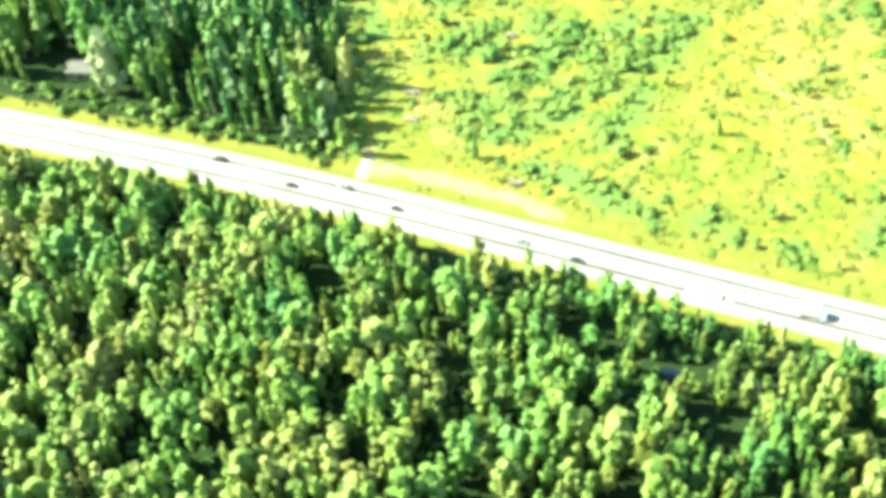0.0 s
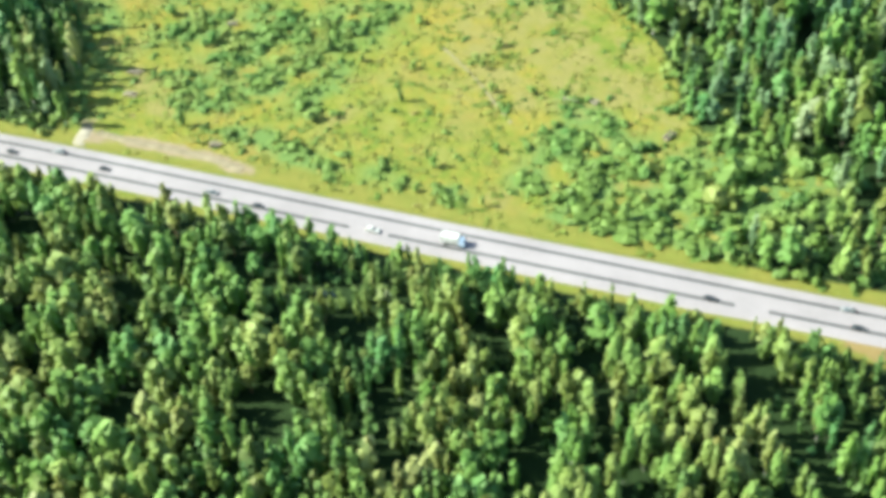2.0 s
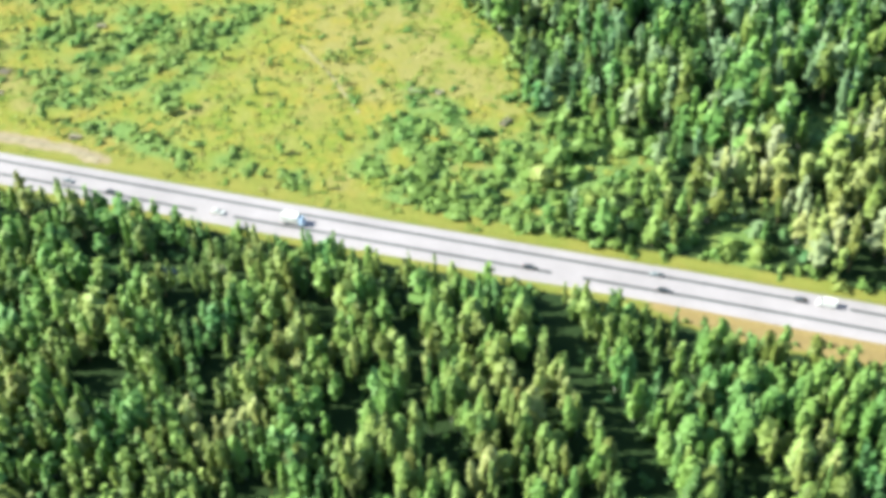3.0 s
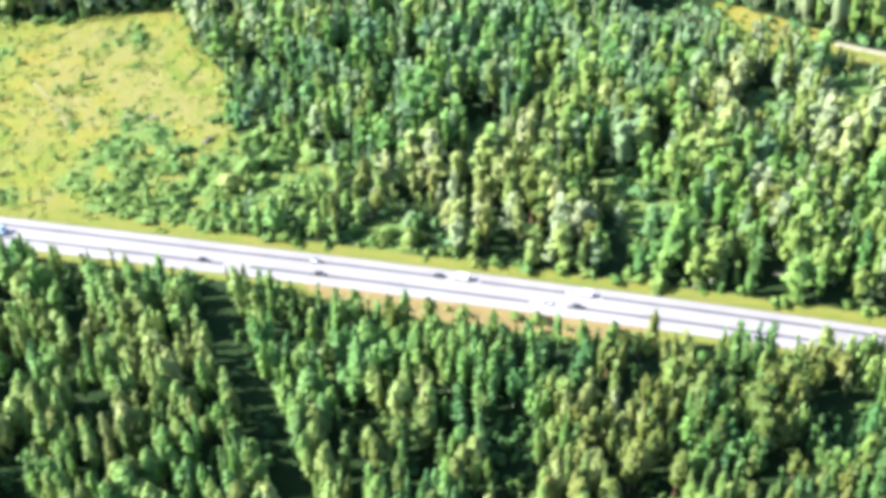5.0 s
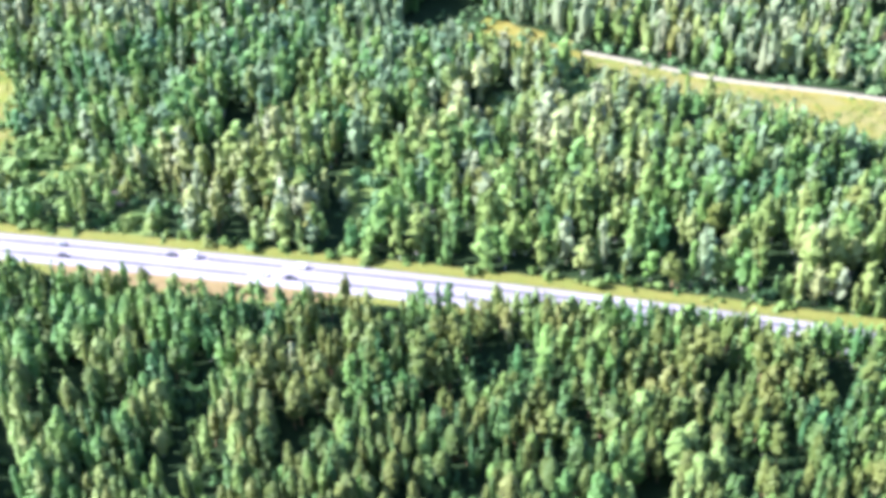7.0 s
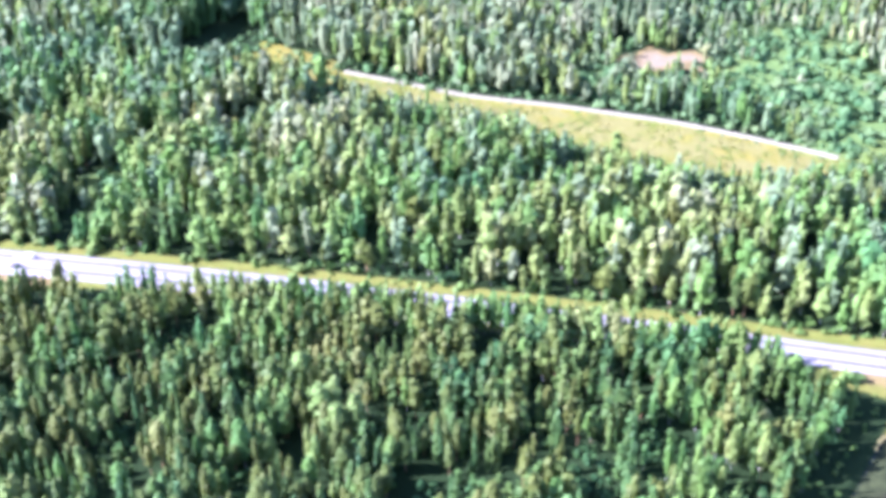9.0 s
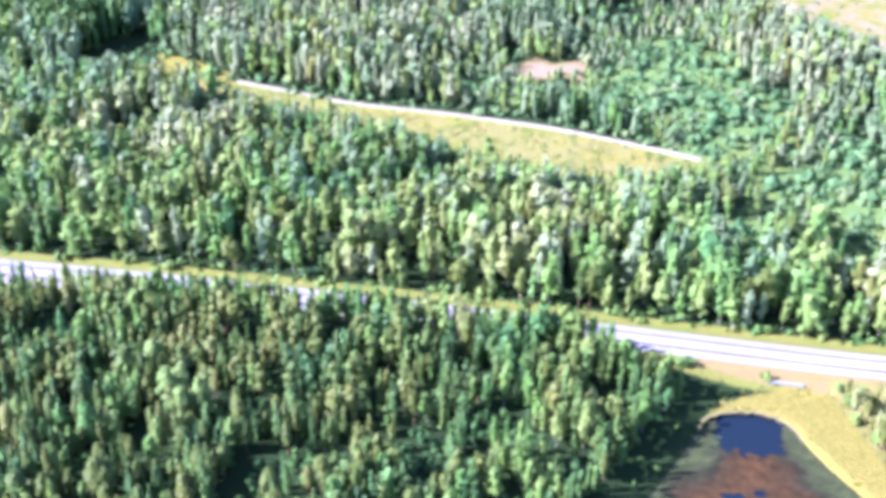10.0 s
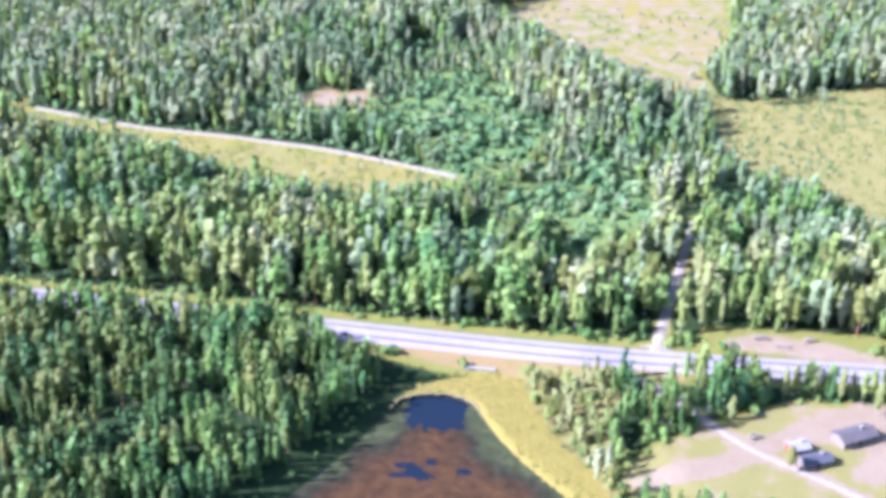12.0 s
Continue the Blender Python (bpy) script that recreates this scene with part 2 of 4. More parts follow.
# stands of one hue in the woods: x, y; first the deep green and painted-shade ones, then fresh green, olive, tan and
# pale
# spots by the yard and the shady glade put tree shade into leaf colour
DEEP_AND_SHADED = [(-200, 235), (-215, 245), (-195, 258), (108, 396), (130, 378), (458, 160), (463, 168), (468, 176), (122, 384), (140, 374), (23, 278), (14, 284), (52, 317), (64, 252), (109, 330), (206, 163), (58, 297), (99, 275), (85, 334), (342, 352), (363, 345), (262, 259), (321, 449), (472, 367), (515, 298), (-250, 240), (-215, 225)]
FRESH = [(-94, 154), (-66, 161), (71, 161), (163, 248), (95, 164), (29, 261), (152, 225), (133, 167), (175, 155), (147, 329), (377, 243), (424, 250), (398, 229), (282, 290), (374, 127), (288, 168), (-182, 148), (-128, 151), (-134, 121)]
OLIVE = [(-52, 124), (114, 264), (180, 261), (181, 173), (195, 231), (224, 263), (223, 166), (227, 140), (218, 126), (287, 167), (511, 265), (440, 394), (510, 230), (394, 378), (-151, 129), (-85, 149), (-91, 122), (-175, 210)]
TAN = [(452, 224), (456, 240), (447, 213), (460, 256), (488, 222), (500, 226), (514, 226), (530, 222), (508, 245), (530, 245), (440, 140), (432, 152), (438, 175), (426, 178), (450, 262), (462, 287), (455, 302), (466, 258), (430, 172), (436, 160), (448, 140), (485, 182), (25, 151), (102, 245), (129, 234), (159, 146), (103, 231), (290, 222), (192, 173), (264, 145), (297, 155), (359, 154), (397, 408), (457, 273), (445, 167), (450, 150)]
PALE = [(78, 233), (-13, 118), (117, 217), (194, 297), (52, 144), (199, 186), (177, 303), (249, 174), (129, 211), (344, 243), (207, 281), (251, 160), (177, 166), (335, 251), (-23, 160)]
# narrow gaps in the canopy, long in the direction of view: x, y, size
GAPS = [(-170, 123, 1), (-124, 151, 1.2), (-108, 127, 1.2), (-83, 121, 1.3), (-123, 104, 1), (-140, 101, 1), (-87, 169, 1.2), (-62, 163, 1), (-52, 146, 1.2), (-84, 136, 1), (-170, 157, 1.2), (-175, 109, 1), (7, 177, 1), (19, 165, 1), (58, 142, 1), (16, 142, 1), (38, 130, 1), (72, 123, 1), (51, 107, 1.3), (205, 164, 1.5), (212, 173, 1.2), (169, 137, 1.2), (160, 174, 1.1), (177, 175, 1), (206, 126, 1.3), (202, 169, 1.3), (317, 140, 1.3), (334, 137, 1), (357, 137, 1.1), (29, 137, 1.1), (44, 126, 1), (137, 144, 1.2), (107, 141, 1), (228, 153, 1), (269, 147, 1), (171, 229, 1.3), (182, 226, 1), (255, 229, 1), (296, 226, 0.8)]
GAPS += [(186, 220, 1.1), (60, 212, 1.0), (77, 216, 0.9), (134, 149, 1.3), (60, 291, 1.2), (97, 212, 1), (150, 279, 1.4), (146, 252, 1.2), (89, 285, 1), (321, 134, 1.8)]
GAPS += [(284, 121, 1.5), (283, 107, 1.3), (319, 131, 1.4), (333, 149, 1.0), (242, 214, 0.9), (270, 230, 1.0), (244, 225, 1.0), (354, 187, 0.9), (133, 143, 1.2), (140, 130, 1.2), (168, 136, 1.0), (1, 154, 1.0), (29, 134, 1.0), (300, 129, 1.3), (320, 143, 1.2), (205, 120, 1.1), (275, 157, 1.0), (-34, 122, 1.1), (-22, 127, 1.1), (350, 474, 2.0), (470, 406, 1.5), (478, 303, 1.3), (-36, 150, 1.2), (-205, 215, 1.5)]
GAPS += [(230, 150, 1.2), (265, 145, 1.3), (292, 128, 1.4), (305, 150, 1.1), (240, 118, 1.2), (100, 140, 1.1), (118, 130, 1.2), (150, 120, 1.2), (30, 112, 1.2), (80, 100, 1.1), (338, 150, 1.3), (317, 159, 1), (206, 123, 1.6), (187, 218, 1.1), (241, 233, 1.1), (273, 232, 1.3), (151, 272, 1.2), (306, 408, 1.2), (378, 249, 1), (248, 226, 1), (357, 473, 1.6), (373, 481, 1.3), (314, 284, 1), (375, 244, 1)]
GAPS += [(146, 374, 2.2), (330, 210, 0.9), (300, 222, 1.0), (430, 225, 0.9), (215, 225, 0.9)]
DRIVEWAY = [(455.5, 189.2), (463, 181.5), (470, 176), (477, 168), (484, 160), (491, 154), (501, 149), (512, 142), (535, 126)]
SIDE_ROAD = [(463, 196), (465, 209), (468.8, 231), (472.5, 250), (476.5, 273), (481, 298)]


def inside(poly, x, y):
    x, y = np.asarray(x, float), np.asarray(y, float)
    r = np.zeros(x.shape, bool)
    for (x0, y0), (x1, y1) in zip(poly, poly[1:] + poly[:1]):
        if y0 != y1:
            r ^= ((y0 > y) != (y1 > y)) & (x < (x1 - x0) * (y - y0) / (y1 - y0) + x0)
    return r


def to_line(pts, x, y):
    """Distance to a chain of points."""
    d = np.full(np.shape(x), 1e9)
    for (x0, y0), (x1, y1) in zip(pts, pts[1:]):
        dx, dy = x1 - x0, y1 - y0
        s = np.clip(((x - x0) * dx + (y - y0) * dy) / (dx * dx + dy * dy), 0, 1)
        d = np.minimum(d, np.hypot(x - x0 - s * dx, y - y0 - s * dy))
    return d


def depth_in(poly, x, y):
    """Metres inside (plus) or outside (minus) a polygon."""
    d = to_line(poly + poly[:1], x, y)
    return np.where(inside(poly, x, y), d, -d)


def smooth_noise(x, y, scale, seed):
    r = np.random.default_rng(seed)
    out = np.zeros(np.shape(x))
    for k in range(7):
        a, f, ph = r.random() * 6.28, (0.6 + r.random()) / scale, r.random() * 6.28
        out += np.sin(6.28 * f * (x * math.cos(a) + y * math.sin(a)) + ph)
    return out / 2.6


def near_spots(spots, x, y):
    return np.clip(sum(np.exp(-((x - a) ** 2 + (y - b) ** 2) / (r * r)) for a, b, r in spots), 0, 1)


def scrub_at(x, y):
    return np.clip(sum(np.exp(-(((x - a) / r) ** 2 + ((y - b + 0.3 * r) / (1.5 * r)) ** 2)) for a, b, r in SCRUB) * 1.25, 0, 1)


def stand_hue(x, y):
    """Hue of the stand at a place: minus is deep green, plus is tan and pale. Distance haze is added."""
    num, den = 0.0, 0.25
    for stands, hue in ((DEEP_AND_SHADED, -0.3), (FRESH, -0.16), (OLIVE, 0.06), (TAN, 0.19), (PALE, 0.24)):
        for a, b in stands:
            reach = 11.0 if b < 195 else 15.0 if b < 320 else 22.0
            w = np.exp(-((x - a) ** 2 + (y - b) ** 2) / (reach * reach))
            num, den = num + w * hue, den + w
    # far stands are paled with distance: haze put into the hue
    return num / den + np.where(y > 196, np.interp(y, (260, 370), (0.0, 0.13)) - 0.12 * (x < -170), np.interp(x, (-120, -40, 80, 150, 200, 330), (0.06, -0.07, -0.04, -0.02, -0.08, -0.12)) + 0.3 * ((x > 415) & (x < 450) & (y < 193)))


def ground_z(x, y):
    """Height of the ground: nearly flat, ditches along the road, a hollow round the pond."""
    x, y = np.asarray(x, float), np.asarray(y, float)
    side = y - road_y(x)
    off = np.abs(side)
    z = 0.25 * np.sin(x / 41 + 1.3) * np.sin(y / 33) * np.clip((off - 10) / 25, 0, 1)
    z = z - 0.5 * np.exp(-((off - 8.6) / 1.3) ** 2)
    d = np.maximum(depth_in(POND, x, y), depth_in(SEDGE, x, y))
    fall = np.clip((d + 24) / 22, 0, 1)
    fall = fall * fall * (3 - 2 * fall) * np.clip((-side - 7.0) / 7.0, 0, 1)
    z = z - 2.7 * fall
    d = depth_in(POND, x, y)
    return np.where(d > -0.8, z - 1.8 * np.clip((d + 0.8) / 1.8, 0, 1), z)


# ---- mesh helpers ----
def mesh_of(name, verts, quads, mats=(), tint=None, smooth=False):
    me = bpy.data.meshes.new(name)
    verts, quads = np.asarray(verts, np.float32), np.asarray(quads, np.int32)
    me.vertices.add(len(verts))
    me.vertices.foreach_set("co", verts.ravel())
    me.loops.add(quads.size)
    me.loops.foreach_set("vertex_index", quads.ravel())
    me.polygons.add(len(quads))
    me.polygons.foreach_set("loop_start", np.arange(0, quads.size, 4, dtype=np.int32))
    me.polygons.foreach_set("loop_total", np.full(len(quads), 4, np.int32))
    if tint is not None:
        a = me.attributes.new("tint", "FLOAT", "POINT")
        a.data.foreach_set("value", np.asarray(tint, np.float32))
    me.update(calc_edges=True)
    for m in mats:
        me.materials.append(m)
    if smooth:
        me.polygons.foreach_set("use_smooth", np.ones(len(quads), bool))
    return me


def part(name, bm, mat, parent=None, label=""):
    me = bpy.data.meshes.new(name)
    bm.to_mesh(me)
    bm.free()
    me.materials.append(mat)
    ob = new(name, me)
    if parent:
        ob.parent = parent
    if label:
        tagged(ob, label)
    return ob


def box(bm, x0, x1, y0, y1, z0, z1, bevel=0.0):
    made = bmesh.ops.create_cube(bm, size=1, matrix=Matrix.Translation(((x0 + x1) / 2, (y0 + y1) / 2, (z0 + z1) / 2)) @ Matrix.Diagonal((x1 - x0, y1 - y0, z1 - z0, 1)))
    if bevel:
        edges = list({e for v in made["verts"] for e in v.link_edges})
        bmesh.ops.bevel(bm, geom=edges, offset=bevel, segments=2, affect="EDGES")
    return bm


def tube(bm, p0, p1, r0, r1, seg=8):
    p0, p1 = Vector(p0), Vector(p1)
    m = Matrix.Translation((p0 + p1) / 2) @ (p1 - p0).to_track_quat("Z", "Y").to_matrix().to_4x4()
    bmesh.ops.create_cone(bm, cap_ends=True, segments=seg, radius1=r0, radius2=r1, depth=(p1 - p0).length, matrix=m)
    return bm


# ---- ground ----
def build_ground():
    def lines(a, b, step, far, extra=()):
        mid = list(np.arange(a, b + 0.1, step))
        lo = [a - (a + far) * k for k in (1.0, 0.6, 0.35, 0.2, 0.1, 0.05, 0.02)] if a > -far else []
        hi = [b + (far - b) * k for k in (0.02, 0.05, 0.1, 0.2, 0.35, 0.6, 1.0)]
        out = sorted(set(lo + mid + hi) | set(extra))
        return np.array(out)
    xs = lines(-330, 675, 3, 4500, tuple(np.arange(348, 474, 2.0)) + tuple(np.arange(385, 426, 1.0)))
    ys = lines(50, 690, 3, 4500, tuple(np.arange(95, 190, 2.0)) + tuple(np.arange(150, 182, 1.0)) + tuple(np.arange(166, 222, 1.75)))
    X, Y = np.meshgrid(xs, ys)
    x, y = X.ravel(), Y.ravel()
    v = np.column_stack((x, y, ground_z(x, y)))
    nx, ny = len(xs), len(ys)
    i = (np.arange(ny - 1)[:, None] * nx + np.arange(nx - 1)[None, :]).ravel()
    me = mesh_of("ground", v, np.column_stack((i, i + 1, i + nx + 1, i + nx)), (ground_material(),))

    def soft(poly, w=4.0):
        return np.clip(0.5 + depth_in(poly, x, y) / (2 * w), 0, 1)
    off = y - road_y(x)
    far_w = np.interp(x, (-300, -150, -110, 22, 45, 472, 480, 536, 550), (12, 11.5, 15, 13.5, 11.5, 11.5, 23, 23, 11.5))
    near_w = np.interp(x, (-300, 60, 90, 140, 170, 350, 386, 425, 470, 520), (9, 9, 15, 15, 9, 8, 13, 15, 12, 9))
    masks = {
        # SHADY_GLADE is cut out to stay dark floor: its shade in ground colour
        "meadow": np.maximum.reduce([soft(CLEARING), soft(FIELD_TRACK), soft(GLADE_WEST) * (depth_in(SHADY_GLADE, x, y) < 0), soft(FIELD_EAST), soft(FELLED), soft(YARD, 3)]
                                    + [np.clip(0.75 - to_line(SIDE_ROAD, x, y) / 10, 0, 0.6), 0.75 * scrub_at(x, y)]),
        "lush": np.clip(0.2 + 0.06 * smooth_noise(x, y, 24, 22) + 1.1 * near_spots(SHRUBBY, x, y) * (0.65 + 0.55 * smooth_noise(x, y, 14, 21)), 0, 0.9) * soft(CLEARING, 2) + 0.85 * scrub_at(x, y),
        "verge": np.clip(0.5 + np.where(off > 0, far_w - off, near_w + off) / 5, 0, 1),
        "heath": np.clip(0.5 + (near_w + off - 1) / 5, 0, 1) * (off < -3) * np.interp(x, (60, 78, 148, 167, 372, 386, 470, 484), (0, 1, 1, 0, 0, 0.6, 0.6, 0)) + 0.85 * soft(BARE_PATCH, 3),
        "dry": np.maximum.reduce([soft(FIELD_TRACK) * 0.55, soft(FIELD_EAST) * 0.75, soft(FELLED) * 0.5, soft(YARD) * 0.72, 0.58 * ((x > 422) & (x < 454) & (y > 125) & (y < 189)), 0.52 * near_spots(DRY, x, y) * soft(CLEARING)]),
        "sedge": soft(SEDGE, 3),
        "bare": np.maximum.reduce([np.clip(0.95 - to_line(DRIVEWAY, x, y) / 5.5, 0, 0.7), np.clip(1.0 - to_line([(-141.7, 201.1), (-139.6, 194.9), (-130.2, 197.1), (-115.6, 198.3), (-98.9, 198.5), (-87.4, 196.6)], x, y) / 4.6, 0, 0.6), soft(BARE_PATCH, 5) * 0.58, soft(HARDSTAND, 3) * 0.8, soft(GRAVEL_FIELD, 2.5) * 0.85, soft(ROADSIDE_BARE, 4) * 0.74, soft(FELLED) * 0.48, soft(GLADE_WEST, 4) * 0.22 * (depth_in(SHADY_GLADE, x, y) < 0), soft(YARD, 3) * 0.4]),
    }
    for key, val in masks.items():
        a = me.attributes.new(key, "FLOAT", "POINT")
        a.data.foreach_set("value", val.astype(np.float32))
    tagged(new("ground", me), "forest floor, yellow meadow and sandy ground", "ground", kind="structure")


build_ground()


def road_share(x):
    """The carriageway is a little narrower in the east."""
    return np.interp(x, (180, 360), (1.0, 0.88))


def ribbon(name, pts, halves, heights, mat, step=4.0, parent=None, share=None):
    """A strip along a chain of points with the given cross-section over the ground."""
    p = np.array(pts, float)
    s = np.concatenate(([0], np.cumsum(np.hypot(*np.diff(p, axis=0).T))))
    n = max(2, int(s[-1] / step))
    q = np.linspace(0, s[-1], n)
    sm = lambda a: sum(np.interp(np.clip(q + d, 0, s[-1]), s, a) for d in (-8, -4, 0, 4, 8)) / 5
    cx, cy = sm(p[:, 0]), sm(p[:, 1])
    tx, ty = np.gradient(cx), np.gradient(cy)
    ln = np.hypot(tx, ty)
    k = len(halves)
    wide = share(cx) if share else 1.0
    v = []
    for h, z in zip(halves, heights):
        x, y = cx - ty / ln * h * wide, cy + tx / ln * h * wide
        v.append(np.column_stack((x, y, ground_z(cx, cy) + z)))
    v = np.stack(v, 1).reshape(-1, 3)
    i = (np.arange(n - 1)[:, None] * k + np.arange(k - 1)[None, :]).ravel()
    ob = new(name, mesh_of(name, v, np.column_stack((i, i + k, i + k + 1, i + 1)), (mat,)))
    if parent:
        ob.parent = parent
    return ob


ROAD_PTS = [(x, float(road_y(x))) for x in range(-700, 951, 8)]
road = tagged(ribbon("road", ROAD_PTS, (-7.0, -5.9, -5.4, 0, 5.4, 5.9, 7.0), (-0.3, 0.2, 0.24, 0.3, 0.24, 0.2, -0.3), ROAD, 4, None, road_share), "pale bleached two-lane asphalt highway", "road", kind="structure")
for side, cuts in ((2.75, (-700, 104, 111, 138, 143, 950)), (-2.75, (-700, -50, -44, 46, 49, 130, 135, 950))):
    for a, b in zip(cuts[::2], cuts[1::2]):
        pts = [(x, float(road_y(x)) + side * float(road_share(x))) for x in np.linspace(a, b, max(3, round((b - a) / 8)))]
        tagged(ribbon("lane_streak", pts, (-0.5, 0, 0.5), (0.272, 0.29, 0.3) if side < 0 else (0.3, 0.29, 0.272), STREAK, 4, road), "dark oily strip along the lane")
TRACK = [(196, 358), (205, 355.5), (220.3, 352.4), (249.8, 344.5), (289.7, 342.2), (332.9, 335.9), (367.3, 325.9), (391.3, 317.5)]
tagged(ribbon("gravel_track", TRACK, (-2.0, -1.45, 0, 1.45, 2.0), (-0.3, 0.12, 0.2, 0.12, -0.3), GRAVEL_PALE, 3), "pale curved gravel forest track", "track", kind="structure")
crown_section = (-0.3, 0.12, 0.17, 0.12, -0.3)
tagged(ribbon("side_road", SIDE_ROAD, (-2.1, -1.6, 0, 1.6, 2.1), crown_section, GRAVEL, 3), "pale gravel side road joining the highway", "road", kind="structure")
tagged(ribbon("gravel_mouth", [(464.0, 200.5), (464.5, 204), (465.1, 208)], (-5.5, -4.2, 0, 4.2, 5.5), crown_section, GRAVEL_PALE, 1.5), "flared gravel mouth of the side road", "road", kind="structure")
tagged(ribbon("gravel_layby", [(-139.6, 198.5), (-130.2, 197.1), (-115.6, 198.3), (-98.9, 198.5), (-87.4, 196.6)], (-1.7, -1.2, 0, 1.2, 1.7), (-0.3, 0.03, 0.08, 0.03, -0.3), SANDY, 2), "pale gravel lay-by beside the highway", "lay-by", kind="structure")
tagged(ribbon("gravel_ramp", [(-138.7, 188.6), (-139.6, 194.9), (-141.7, 201.1)], (-2.4, -1.8, 0, 1.8, 2.4), (-0.3, 0.03, 0.1, 0.03, -0.3), GRAVEL, 1.5), "short pale gravel ramp to the clearing", "ramp", kind="structure")
tagged(ribbon("driveway", DRIVEWAY, (-1.3, -0.85, 0, 0.85, 1.3), (-0.3, 0.06, 0.1, 0.06, -0.3), GRAVEL, 2), "pale gravel driveway of the yard", "driveway", kind="structure")


# ---- trees ----
rng = np.random.default_rng(7)


def crown(base, top, prof, radius, rings, seg, leaves, leaf, droop, seed):
    """A crown: a slim shaded core, and boughs of leaf sprays that stand off it. Returns vertices and quads."""
    r = np.random.default_rng(seed)
    v, q = [], []
    ang = np.arange(seg) * 2 * np.pi / seg
    lump = 1 + 0.5 * (r.random((rings + 1, seg)) - 0.5)
    bend = (r.random(2) - 0.5) * radius * 0.9
    for k, t in enumerate(np.linspace(0, 1, rings + 1)):
        rad = 0.7 * radius * prof(t * 0.96) * lump[k]
        a = ang + (k % 2) * np.pi / seg
        v.append(np.column_stack((rad * np.cos(a) + bend[0] * t, rad * np.sin(a) + bend[1] * t, np.full(seg, base + (top - base) * t * 0.96) + (r.random(seg) - 0.5) * 0.04 * (top - base))))
    v = np.concatenate(v)
    for k in range(rings):
        for j in range(seg):
            j2 = (j + 1) % seg
            q.append((k * seg + j, k * seg + j2, (k + 1) * seg + j2, (k + 1) * seg + j))
    n_bough = max(3, leaves // 5)
    lv = []
    for i in range(leaves):
        b = i % n_bough
        hub = np.random.default_rng(seed * 977 + b)
        t0 = ((b + hub.random()) / n_bough) ** 0.85
        a0 = b * 2.4 + hub.random() * 1.2
        reach = 0.74 + 0.34 * hub.random()
        t = min(1.0, max(0.0, t0 + (r.random() - 0.5) * 0.16))
        a = a0 + (r.random() - 0.5) * 1.1
        rad = radius * prof(t) * reach * (0.8 + 0.3 * r.random())
        c = np.array((rad * np.cos(a) + bend[0] * t, rad * np.sin(a) + bend[1] * t, base + (top - base) * t))
        n = np.array((0.8 * np.cos(a), 0.8 * np.sin(a), 0.5 + 0.8 * t - droop)) + (r.random(3) - 0.5) * 1.2
        n /= np.linalg.norm(n)
        u = np.cross(n, (0, 0, 1.0))
        u /= np.linalg.norm(u) + 1e-6
        w = np.cross(n, u)
        s1, s2 = leaf * (0.6 + 0.8 * r.random()), leaf * (0.7 + 0.9 * r.random())
        k = 0.35 + 0.4 * r.random()
        lv.append((c - u * s1 * k - w * s2, c + u * s1 - w * s2 * k, c + u * s1 * k + w * s2, c - u * s1 + w * s2 * k))
    m = len(v)
    v = np.concatenate((v, np.array(lv).reshape(-1, 3)))
    q += [(m + 4 * i, m + 4 * i + 1, m + 4 * i + 2, m + 4 * i + 3) for i in range(len(lv))]
    return v, np.array(q)


def stem(height, r0, seg=5):
    v = []
    for z, k in ((-0.4, 1.15), (height * 0.5, 0.7), (height, 0.2)):
        a = np.arange(seg) * 2 * np.pi / seg
        v.append(np.column_stack((r0 * k * np.cos(a), r0 * k * np.sin(a), np.full(seg, z))))
    q = [(k * seg + j, k * seg + (j + 1) % seg, (k + 1) * seg + (j + 1) % seg, (k + 1) * seg + j) for k in range(2) for j in range(seg)]
    return np.concatenate(v), np.array(q)


def egg(t):
    return max(0.06, math.sin(math.pi * min(1, 0.12 + 0.88 * t) ** 0.9) ** 0.62)


def column(t):
    return max(0.05, math.sin(math.pi * min(1.0, 0.16 + 0.84 * t) ** 1.15) ** 0.6)


def cone(t):
    return max(0.04, (1 - t) ** 0.75 * (0.75 + 0.25 * math.sin(t * 26)))


def tuft(t):
    return max(0.08, math.sin(math.pi * min(1, 0.2 + 0.8 * t)) ** 0.55)


# kind: crown base, top, profile, radius, droop, leaf size, leaf material, bark, trunk radius (for a tree 16 m high)
KINDS = {
    "birch": (3.0, 16.0, column, 1.9, 0.1, 0.66, BIRCH, BARK_PALE, 0.14),
    "spruce": (1.2, 16.0, cone, 2.4, 0.2, 0.68, SPRUCE, BARK_GREY, 0.18),
    "pine": (5.0, 16.0, tuft, 1.9, 0.0, 0.68, PINE, BARK_RED, 0.17),
    "alder": (2.5, 16.0, column, 1.95, 0.1, 0.68, HAZED_ALDER, BARK_GREY, 0.15),
    "aspen": (2.5, 16.0, egg, 2.35, 0.05, 0.75, ASPEN, BARK_GREY, 0.18),
}
LODS = {3: (5, 6, 150, 0.7), 2: (3, 5, 40, 1.05), 1: (3, 5, 38, 1.1), 0: (3, 4, 18, 1.35), -1: (3, 4, 5, 1.9)}
SHAPES = {(k, lod): [crown(*d[:3], d[3], LODS[lod][0], LODS[lod][1], LODS[lod][2], d[5] * LODS[lod][3], d[4], 100 * abs(lod) + 7 * i + len(k)) for i in range(7)]
          for k, d in KINDS.items() for lod in LODS}
STEMS = {k: stem(d[1] * 0.9 if k != "pine" else d[1] * 0.85, d[8]) for k, d in KINDS.items()}

